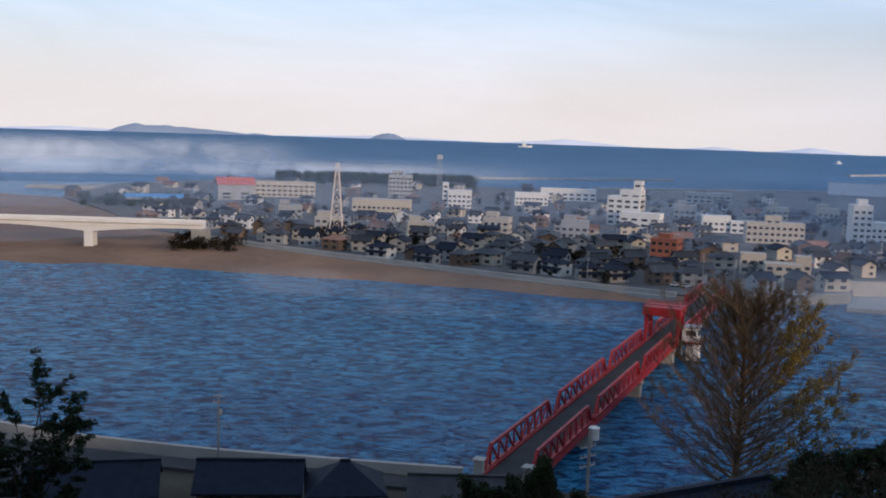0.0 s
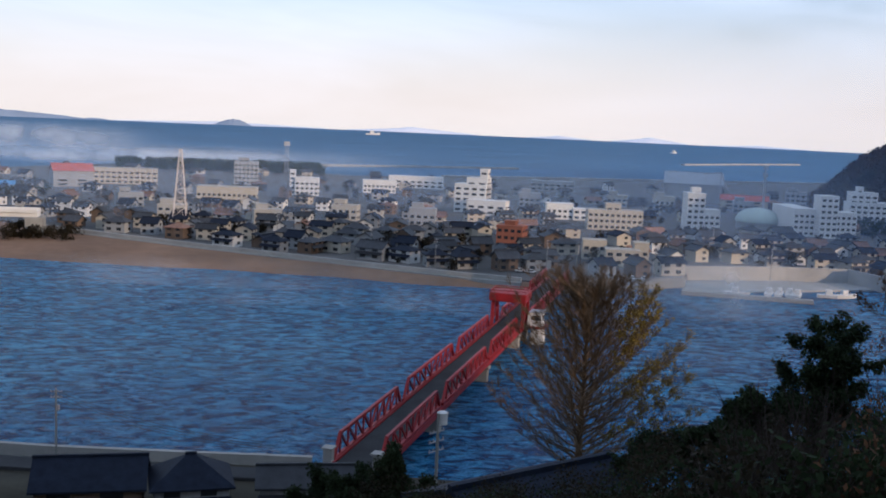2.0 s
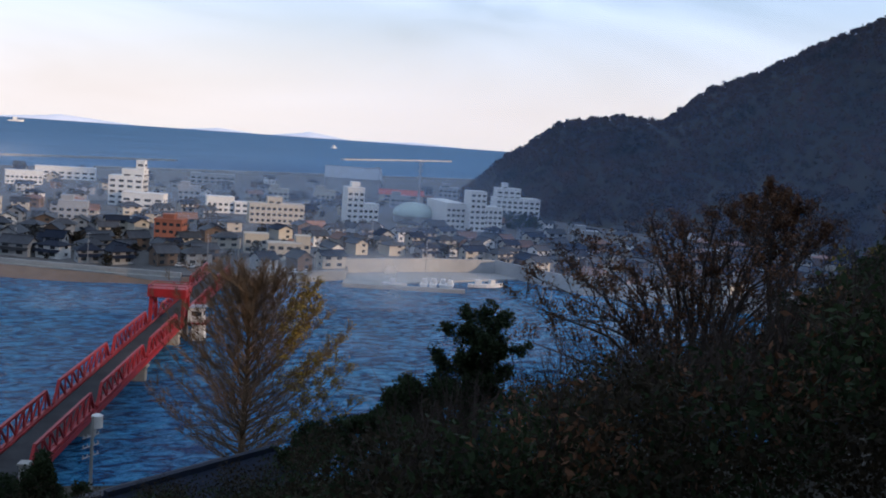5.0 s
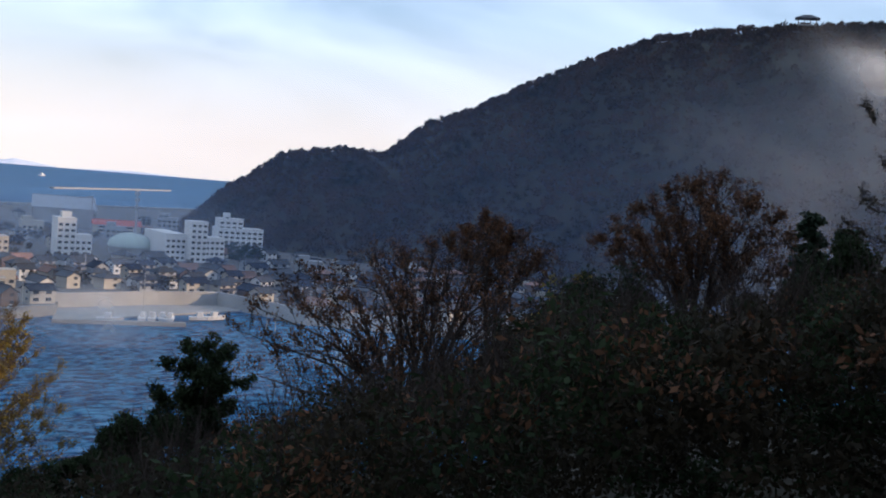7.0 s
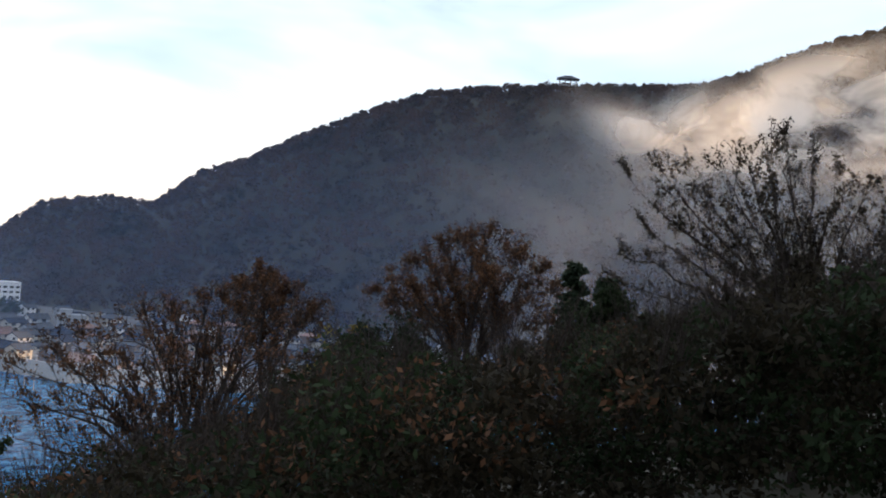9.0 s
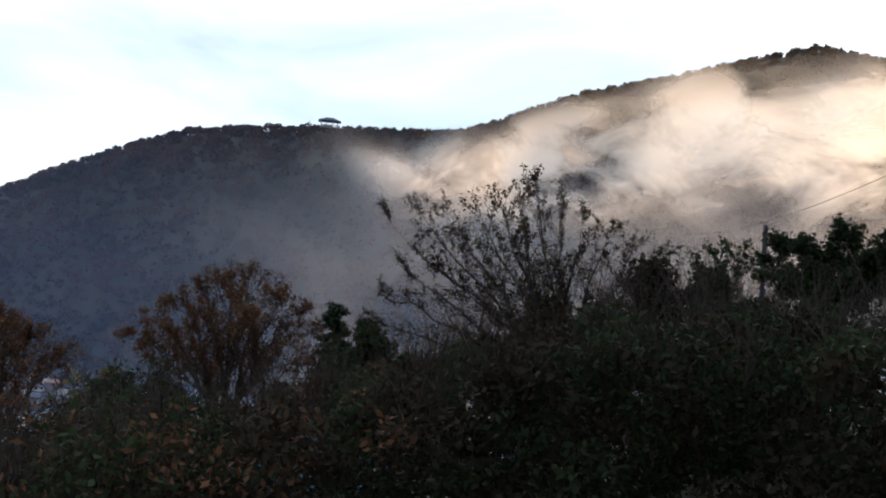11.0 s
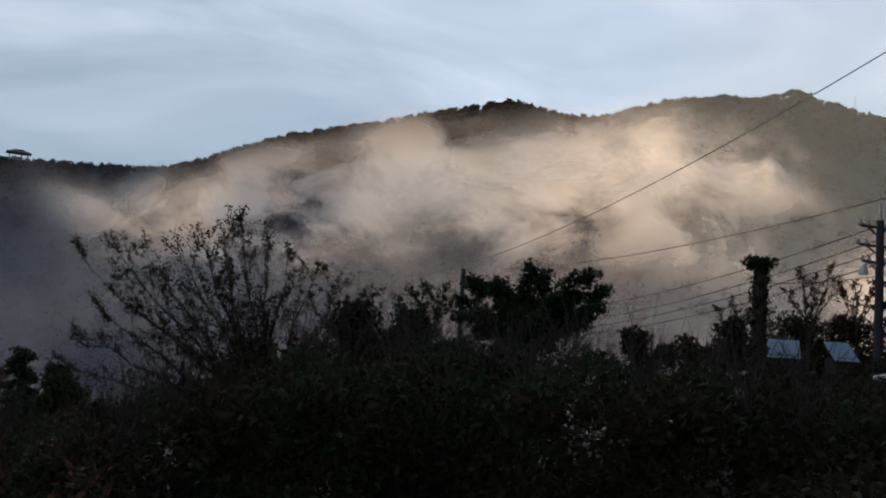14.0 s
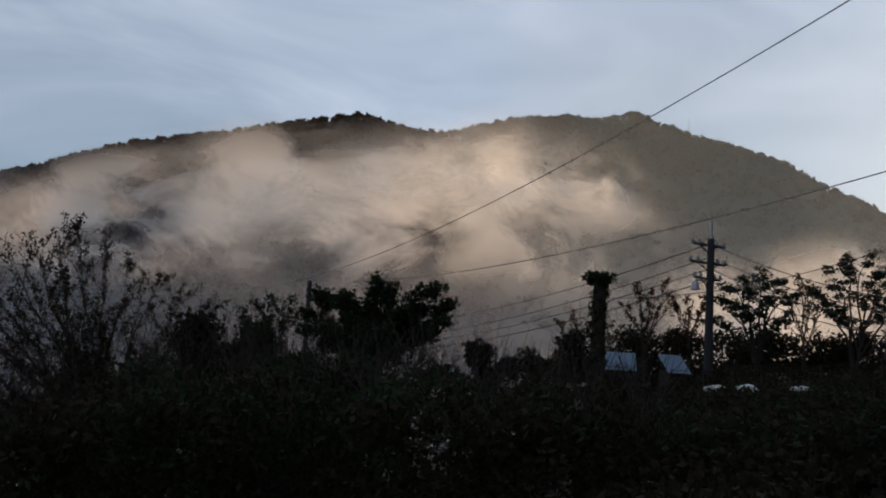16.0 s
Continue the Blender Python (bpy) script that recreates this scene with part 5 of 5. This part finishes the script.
for k, (az, foot, limbs) in enumerate(((99.9, 3.0, [(98.9, 5.4, 0), (99.5, 6.3, 0.5), (100.2, 6.0, 0), (100.9, 6.4, -0.5), (101.3, 5.7, 0)]),
                                       (102.2, 3.0, [(101.5, 5.4, 0), (102.1, 5.7, 0.5), (102.8, 5.4, 0)]), (107.9, 3.0, [(107.1, 6.1, 0), (107.7, 6.8, 0.4), (108.3, 6.3, 0), (108.8, 5.8, -0.4)]),
                                       (96.4, 2.0, [(95.5, 4.3, 0), (96.2, 4.6, 0.4), (97.0, 4.2, 0)]))):
    bough_tree(81 + k, az, 48, foot, limbs, "slender nearly bare tree with curled leaves", DARK_BARK, LEAF_RUST, r0=0.055, side=(7, 5, 3), open_=0.6, up=0.25, reach=0.34, start=0.25, per=3, leaf=0.07, clump=0.15, keep=0.3, min_r=0.011, thick=0.1)


stand(26.0, 56, -13.0, 0.6, DARK_BARK, LEAF_DARK, "low dark evergreen shrub tree", seed=32, levels=3, kids=5, up=0.4, per=46, leaf=0.12, clump=0.5, bare_to=0.1, width=5)
for k, (az, d, top, w) in enumerate(((0.6, 84, -19.2, 5.0), (3.4, 82, -18.4, 5.0), (5.6, 80, -17.4, 3.4), (6.6, 80, -17.3, 3.0), (8.2, 84, -18.6, 5.0), (20.5, 70, -16.0, 6.0), (22.8, 66, -14.9, 6.0))):
    stand(az, d, top, 0.6, DARK_BARK, LEAF_DARK, "dark evergreen shrub tree above the riverside", seed=300 + k, levels=3, kids=5, up=0.45, per=40, leaf=0.13, clump=0.5, bare_to=0.1, width=w)
for i, (az, d, top, lv, keep, clump, width, per, lab) in enumerate((
        (47.6, 46, -3.4, LEAF_GOLD, 0.4, 0.4, 4.2, 14, "upright tree with yellowing leaves"),
        (46.0, 42, -5.4, LEAF_DARK, 1.0, 0.5, 6.0, 46, "dark evergreen tree in the thicket"),
        (51.0, 40, -3.2, LEAF_DARK, 1.0, 0.5, 5.0, 46, "dark evergreen tree in the thicket"),
        (62.6, 36, -0.6, LEAF_DARK, 1.0, 0.45, 4.0, 46, "dark evergreen tree in the thicket"),
        (76.0, 26, 3.9, LEAF_BRUSH, 0.6, 0.3, 4.2, 16, "tangled brush tree with few dark leaves"),
        (78.8, 25, 4.1, LEAF_BRUSH, 0.7, 0.3, 3.2, 22, "tangled brush tree with few dark leaves"),
        (80.6, 27, 4.0, LEAF_DARK, 0.8, 0.3, 2.6, 30, "dark evergreen shrub tree"),
        (95.4, 36, 4.2, LEAF_BRUSH, 0.7, 0.3, 2.4, 20, "small tree with sparse brown leaves"),
        (93.0, 30, 3.4, LEAF_BRUSH, 0.7, 0.3, 2.8, 24, "small tree with sparse brown leaves"),)):
    stand(az, d, top, 0.75, DARK_BARK, lv, lab, seed=100 + i, levels=3, kids=4, up=0.45, per=per, leaf=0.045 + d * 0.0011, clump=clump, keep=keep, bare_to=0.1, min_r=0.012, width=width * 1.25, stems=4 if lv in (LEAF_RUST, LEAF_GOLD) and d < 56 else 2, splay=0.45)


def conifer(seed, az, d, top, width, label):
    z = slope_z(az, d) - 0.3
    h = EYE + d * math.tan(radians(top)) - z
    ob = empty("tree", Matrix.Translation(polar(az, d, z)), label, "tree")
    g = random.Random(seed)
    bm = bmesh.new()
    rod(bm, (0, 0, -0.4), (0, 0, h), 0.16, 0.02)
    part("trunk", bm, DARK_BARK, ob)
    ends = []
    for i in range(120):
        f = (i / 120) ** 0.8
        a = g.uniform(0, 6.283)
        r = width * (1 - f) * g.uniform(0.3, 1.0) + 0.1
        ends.append((r * math.cos(a), r * math.sin(a), h * (0.1 + 0.9 * f) - 0.25 * r, 0.36))
    leaf_cloud("crown", ends, 60, 0.09, LEAF_PINE, "", seed=seed, squash=0.35).parent = ob
    return ob


conifer(3, 59.9, 40, 0.1, 2.2, "small dark conifer in the thicket")
conifer(4, 61.6, 41, -0.6, 1.9, "small dark conifer in the thicket")

# thicket that covers the slope
LIMIT = [(-2, -22), (3, -19.6), (6, -18.9), (10, -19.4), (18, -17.2), (22, -15.5), (26, -14.6), (30, -14.0), (33, -11.8), (36, -10.8), (40, -9.8), (44, -7.6), (47, -5.8), (49, -4.9), (54, -4.2), (60, -2.6), (65, -1.4), (68, 0.2), (71, 2.0), (75, 2.8), (79, 2.8), (82, 3.3), (88, 3.2), (90, 2.5), (93, 2.4), (96, 2.6), (99, 2.5), (101.5, 2.3), (103.5, 1.0), (105, 0.0), (113, -0.3)]
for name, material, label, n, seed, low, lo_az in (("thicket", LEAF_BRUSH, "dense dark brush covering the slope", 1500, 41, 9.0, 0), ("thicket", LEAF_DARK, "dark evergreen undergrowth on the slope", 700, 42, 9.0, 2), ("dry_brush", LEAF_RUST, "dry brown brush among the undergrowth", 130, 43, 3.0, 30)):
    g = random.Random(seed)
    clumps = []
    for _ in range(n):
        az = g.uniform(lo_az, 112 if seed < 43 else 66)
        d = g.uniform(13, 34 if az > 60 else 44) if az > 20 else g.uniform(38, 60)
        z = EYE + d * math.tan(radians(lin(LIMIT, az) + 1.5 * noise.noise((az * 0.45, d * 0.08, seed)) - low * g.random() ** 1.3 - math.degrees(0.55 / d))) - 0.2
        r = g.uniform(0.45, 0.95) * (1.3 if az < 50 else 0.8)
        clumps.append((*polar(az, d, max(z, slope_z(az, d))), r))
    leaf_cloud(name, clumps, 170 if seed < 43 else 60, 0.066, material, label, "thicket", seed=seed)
g = random.Random(48)
clumps = []
for _ in range(1500):
    az, d = g.uniform(97, 116), g.uniform(5, 52)
    clumps.append((*polar(az, d, slope_z(az, d) + g.uniform(0.0, 0.25)), g.uniform(0.25, 0.5)))
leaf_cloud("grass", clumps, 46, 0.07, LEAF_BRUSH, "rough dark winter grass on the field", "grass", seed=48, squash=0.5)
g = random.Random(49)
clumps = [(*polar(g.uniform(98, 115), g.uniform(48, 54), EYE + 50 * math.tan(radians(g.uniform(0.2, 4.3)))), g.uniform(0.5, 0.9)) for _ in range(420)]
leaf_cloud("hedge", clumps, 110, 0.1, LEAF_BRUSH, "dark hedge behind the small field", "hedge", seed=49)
# bare stems that stand out of the brush
g = random.Random(47)
twigs = []
for _ in range(620):
    az = g.uniform(24, 101)
    d = g.uniform(14, 40)
    base = polar(az, d, EYE + d * math.tan(radians(lin(LIMIT, az) - 5 * g.random() ** 1.5)) - 0.9)
    for k in range(6):
        way = Vector((g.uniform(-0.6, 0.6), g.uniform(-0.6, 0.6), 1)).normalized()
        p, r = base, 0.012
        for i in range(4):
            q = p + way * g.uniform(0.25, 0.5)
            twigs.append((p, q, r, r * 0.75, 3))
            if i:
                side = (way + Vector((g.uniform(-1, 1), g.uniform(-1, 1), 0.3)) * 0.8).normalized()
                twigs.append((p, p + side * g.uniform(0.2, 0.5), r * 0.7, r * 0.3, 3))
            way = (way + Vector((g.uniform(-0.25, 0.25), g.uniform(-0.25, 0.25), 0))).normalized()
            p, r = q, r * 0.75
tagged(part("bare_brush", tubes(twigs, 3), DARK_BARK), "thin bare stems rising from the brush", "dry plants", kind="stuff")
g = random.Random(44)
clumps = []
for _ in range(70):
    az = g.uniform(86, 97)
    d = g.uniform(14, 24)
    clumps.append((*polar(az, d, EYE + d * math.tan(radians(lin(LIMIT, az) - 1.0 - 6 * g.random()))), 0.16))
leaf_cloud("seed_plumes", clumps, 12, 0.045, LEAF_GREY, "pale dry seed heads in the dark brush", "dry plants", seed=44)

# ---- the field, the shed, poles and wires ----
p = polar(97.5, 40)
z0 = slope_z(97.5, 40) - 0.3
snag = empty("ivy_snag", Matrix.Translation((p.x, p.y, z0)), "dead trunk wrapped and topped with dark ivy", "dead tree")
h = EYE + 40 * math.tan(radians(7.1)) - z0
bm = bmesh.new()
rod(bm, (0, 0, 0), (0, 0, h), 0.3, 0.24, 10)
part("trunk", bm, DARK_BARK, snag)
ends = [(0.18 * math.cos(i * 2.4), 0.18 * math.sin(i * 2.4), h * i / 60, 0.3) for i in range(60)] + [(0.35 * math.cos(i * 1.3), 0.35 * math.sin(i * 1.3), h - 0.1, 0.35) for i in range(12)]
leaf_cloud("ivy", ends, 36, 0.09, LEAF_DARK, "", seed=9).parent = snag

for az, w, turn in ((98.7, 1.15, -96), (101.5, 0.8, -80)):
    z0 = slope_z(az, 46)
    top = EYE + 46 * math.tan(radians(2.3)) - z0
    shed = empty("shed", pose(*polar(az, 46, z0), 0, 0, turn), "small dark field shed with a pale blue sheet roof", "shed", "field sheds")
    part("wall", boxes((-w / 2, w / 2, -0.5, 0.7, -0.4, top), bevel=0.02), DARK_BARK, shed)
    bm = boxes((-w / 2 - 0.1, w / 2 + 0.1, -0.75, 0.75, -0.03, 0.03), bevel=0.01)
    bmesh.ops.rotate(bm, verts=bm.verts, cent=(0, 0, 0), matrix=Matrix.Rotation(radians(32), 3, "X"))
    bmesh.ops.translate(bm, verts=bm.verts, vec=(0, 0, top + 0.25))
    part("roof", bm, FIELD_SHEET, shed)

PH = EYE + 45 * math.tan(radians(9.2))
PB = polar(103.2, 45)
zb = slope_z(103.2, 45)
big = empty("power_pole", pose(PB.x, PB.y, zb, 0, 0, -60), "concrete power pole with three insulator crossarms", "utility pole")
bm = bmesh.new()
rod(bm, (0, 0, -0.5), (0, 0, PH - zb), 0.2, 0.14, 12)
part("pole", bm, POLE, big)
bm = bmesh.new()
rod(bm, (0, 0, PH - zb), (0, 0, PH - zb + 0.75), 0.05)
part("lightning_rod", bm, STEEL, big)
for z, w in ((PH - zb - 0.25, 0.85), (PH - zb - 1.0, 0.95), (PH - zb - 1.65, 0.7)):
    bm = bmesh.new()
    bar(bm, (-w, 0.16, z), (w, 0.16, z), 0.09)
    bar(bm, (-w * 0.6, 0.16, z), (0, 0.12, z - 0.35), 0.05)
    bar(bm, (w * 0.6, 0.16, z), (0, 0.12, z - 0.35), 0.05)
    arm = part("crossarm", bm, POLE, big)
    for x in (-w, -w * 0.55, w * 0.55, w):
        bm = bmesh.new()
        rod(bm, (x, 0.16, z), (x, 0.16, z + 0.22), 0.07, 0.05)
        rod(bm, (x, 0.16, z + 0.02), (x, 0.16, z + 0.1), 0.1, 0.1)
        part("insulator", bm, GREY, arm)
bm = bmesh.new()
rod(bm, (-0.8, 0, PH - zb - 2.2), (-0.8, 0, PH - zb - 1.85), 0.2, 0.12, 12)
bar(bm, (-0.8, 0, PH - zb - 1.8), (0, 0, PH - zb - 1.75), 0.06)
part("street_lamp_head", bm, STEEL, big)
p = polar(82.0, 34)
z0 = slope_z(82, 34)
small = empty("utility_pole", Matrix.Translation((p.x, p.y, z0)), "slim dark utility pole behind the brush", "utility pole")
bm = bmesh.new()
rod(bm, (0, 0, -0.5), (0, 0, EYE + 34 * math.tan(radians(5.9)) - z0), 0.09, 0.07)
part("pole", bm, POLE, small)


def cable(a, b, sag, r, label="black overhead power cable"):
    a, b = Vector(a), Vector(b)
    pts = [a.lerp(b, i / 24) - Vector((0, 0, sag * 4 * (i / 24) * (1 - i / 24))) for i in range(25)]
    side = (b - a).cross(Vector((0, 0, 1))).normalized()
    verts = [tuple(p + side * r * math.cos(k * 1.2566) + Vector((0, 0, r * math.sin(k * 1.2566)))) for p in pts for k in range(5)]
    faces = [(i * 5 + k, i * 5 + (k + 1) % 5, i * 5 + 5 + (k + 1) % 5, i * 5 + 5 + k) for i in range(24) for k in range(5)]
    ob = part("cable", (verts, [], faces), WIRE)
    return tagged(ob, label, "cable", "overhead cables")


far_end = polar(78.0, 75, EYE + 75 * math.tan(radians(5.2)))
cable(polar(113.0, 20, EYE + 20 * math.tan(radians(22.6))), far_end, 1.6, 0.014)
cable(polar(113.5, 32, EYE + 32 * math.tan(radians(13.1))), polar(84, 75, EYE + 75 * math.tan(radians(6.0))), 0.8, 0.02)
for k, (e0, e1) in enumerate(((8.9, 3.3), (8.2, 2.6), (7.6, 2.3), (7.0, 2.0))):
    cable(polar(103.0, 45, EYE + 45 * math.tan(radians(e0))), polar(84, 80, EYE + 80 * math.tan(radians(e1 + 0.3))), 0.9, 0.022)
    cable(polar(103.3, 45, EYE + 45 * math.tan(radians(e0))), polar(116, 40, EYE + 40 * math.tan(radians(e0 - 3.0))), 0.5, 0.02)
cable(polar(116, 40, EYE + 40 * math.tan(radians(10.5))), polar(97.5, 44, EYE + 44 * math.tan(radians(5.9))), 0.8, 0.016)
for k in range(4):
    cable(polar(-11.65, 173, 15.2 - k * 0.5), polar(-1.0, 160, 10 - k * 0.4), 1.2, 0.045)
    cable(polar(-11.65, 173, 15.2 - k * 0.5), polar(-27, 185, 14 - k * 0.5), 1.2, 0.03)

rail = empty("guard_rail", Matrix.Identity(4), "pale blue-white steel guard rail by the road", "guard rail")
ends = [polar(a, 15.0) for a in (100, 104, 108, 112, 118)]
for a, b in zip(ends, ends[1:]):
    za, zb2 = EYE + 15 * math.tan(radians(-3.7)), EYE + 15 * math.tan(radians(-3.7))
    bm = bmesh.new()
    for dz in (0, -0.16):
        rod(bm, (a.x, a.y, za + dz), (b.x, b.y, zb2 + dz), 0.07, None, 8)
    part("beam", bm, SHEET, rail)
for a in ends:
    bm = bmesh.new()
    rod(bm, (a.x, a.y, slope_z(106, 15) - 0.6), (a.x, a.y, EYE + 15 * math.tan(radians(-3.6))), 0.06)
    part("post", bm, SHEET, rail)
for i, az in enumerate((103.6, 105.2, 107.8)):
    z = slope_z(az, 31)
    bm = bmesh.new()
    bmesh.ops.create_uvsphere(bm, u_segments=14, v_segments=8, radius=0.5)
    for v in bm.verts:
        v.co = Vector((v.co.x * 0.9, v.co.y * 0.6, v.co.z * 0.25 + 0.1)) * (1 + 0.25 * noise.noise(v.co * 3 + Vector((i, 0, 0))))
    sack = part("tarp_heap", bm, WHITE)
    sack.matrix_world = Matrix.Translation(polar(az, 31, z + 0.2))
    tagged(sack, "small white plastic sheet heaped on the field", "tarp", "white tarps")
fence = empty("net_fence", Matrix.Identity(4), "thin stakes with green netting round the field", "fence")
pts = [polar(a, 32, slope_z(a, 32)) for a in np.linspace(103, 113, 8)]
for q in pts:
    bm = bmesh.new()
    rod(bm, q - Vector((0, 0, 0.2)), q + Vector((0.05, 0, 0.9)), 0.02, 0.015, 6)
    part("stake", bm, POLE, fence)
for q, r in zip(pts, pts[1:]):
    bm = bmesh.new()
    for k in range(4):
        rod(bm, q + Vector((0, 0, 0.15 + 0.22 * k)), r + Vector((0, 0, 0.15 + 0.22 * k)), 0.008, None, 4)
    part("net", bm, LEAF_DARK, fence)

# ---- morning mist ----
def mist(name, az, zs, d, material, label, n=(60, 14), wave=18, top=None):
    a0, a1 = az

    def place(u, v):
        a = a0 + (a1 - a0) * u
        dd = d + wave * noise.noise((u * 5, v * 2, d * 0.01))
        hi = EYE + d * math.tan(radians(lin(top, a + 2.5 * noise.noise((v * 3, a * 0.1, d))) + 1.1 * noise.noise((a * 0.25, d * 0.1, 2)))) if top else zs[1]
        return polar(a, dd, zs[0] + (hi - zs[0]) * v)
    return sheet(name, np.linspace(0, 1, n[0]), np.linspace(0, 1, n[1]), place, material, label, "mist", kind="stuff")


CREST = [(55, 8.0), (58, 9.6), (61, 10.2), (64, 9.4), (68, 10.8), (74, 13.6), (80, 15.0), (84, 14.8), (90, 16.2), (96, 16.2), (99, 14), (103, 10.5), (106, 8)]
LOW = [(99, 7.5), (103, 8.6), (108, 10.0), (113, 10.6)]
MIST_SUN = mist_material("sunlit_valley_mist", 0.88, 0.017, (0.97, 0.92, 0.84), 0.45, 0.44, 0.28, 0.4, 0.19, 0.75)
MIST_WISP = mist_material("drifting_mist_wisps", 0.75, 0.024, (0.97, 0.92, 0.84), 0.45, 0.455, 0.25, 0.4, 0.14, 0.75)
# Mountain haze is painted as an added sheet with a pale green-grey tint.
HAZE = mist_material("mountain_haze_tint", 0.17, 0.004, (0.68, 0.76, 0.74), 0.35, 0.2, 0.25)
MIST_THIN = mist_material("thin_valley_mist", 0.22, 0.009, (0.9, 0.9, 0.9), 0.3, 0.3, 0.25)
MIST_RIVER = mist_material("river_steam", 0.26, 0.016, (0.85, 0.9, 0.95), 0.45, 0.45)
MIST_SEA = mist_material("sea_fog", 0.75, 0.008, (0.95, 0.96, 0.98), 0.4, 0.36, 0.35, 0.5, 0.25)
# Added sheet that stands for aerial haze, its blue put into the colour.
VEIL = mist_material("blue_haze_tint", 0.095, 0.003, (0.36, 0.56, 1.0), 0.45, 0.1, 0.15)
mist("mist_bank", (56, 106), (90, 180), 430, MIST_SUN, "bright sunlit mist drifting across the mountain", top=CREST)
mist("mist_bank", (57, 104), (92, 174), 400, MIST_WISP, "torn wisps of sunlit mist before the mountain", top=CREST)
mist("mist_bank", (99, 113.5), (60, 130), 585, MIST_SUN, "bright sunlit mist at the mountain's foot", top=LOW)
mist("mist_bank", (101, 113.5), (70, 130), 560, MIST_WISP, "torn wisps of mist at the mountain's foot", top=LOW)
# Extra mist sheet, added only to brighten the glow at this bearing.
mist("mist_bank", (89, 101), (128, 178), 415, MIST_SUN, "dense mist added to brighten the glow below the ridge", top=CREST)
mist("haze_sheet", (88, 130), (60, 330), 600, HAZE, "see-through pale sheet for the haze before the mountain")
mist("mist_bank", (46, 132), (-30, 120), 375, MIST_THIN, "thin grey mist lying in the valley")
mist("haze_sheet", (10, 135), (-60, 160), 385, VEIL, "see-through blue sheet for the haze before the hill")
# The town's aerial haze is likewise added as blue-tinted sheets.
TOWN_VEIL = mist_material("town_haze_tint", 0.12, 0.004, (0.5, 0.66, 0.95), 0.4, 0.15, 0.12)
mist("haze_sheet", (-40, 34), (-24, 50), 535, TOWN_VEIL, "see-through blue sheet for the haze over the town")
mist("haze_sheet", (-40, 34), (-24, 60), 700, TOWN_VEIL, "see-through blue sheet for the haze over the far roofs")
mist("river_mist", (-26, 12), (-6, 12), 370, MIST_RIVER, "faint steam rising off the river")
mist("river_mist", (-22, 36), (-6, 14), 330, MIST_RIVER, "faint steam rising off the river")
mist("river_mist", (10, 52), (-8, 26), 345, mist_material("harbour_steam", 0.45, 0.016, (0.9, 0.93, 0.96), 0.4, 0.36), "pale steam over the harbour water")
mist("sea_fog", (-40, -4), (-3, 40), 1350, MIST_SEA, "white fog bank lying on the sea")
mist("sea_fog", (-40, 8), (-3, 24), 1120, MIST_SEA, "white fog bank lying on the sea")
mist("river_mist", (15, 48), (-3, 17), 270, MIST_RIVER, "faint steam rising off the river")
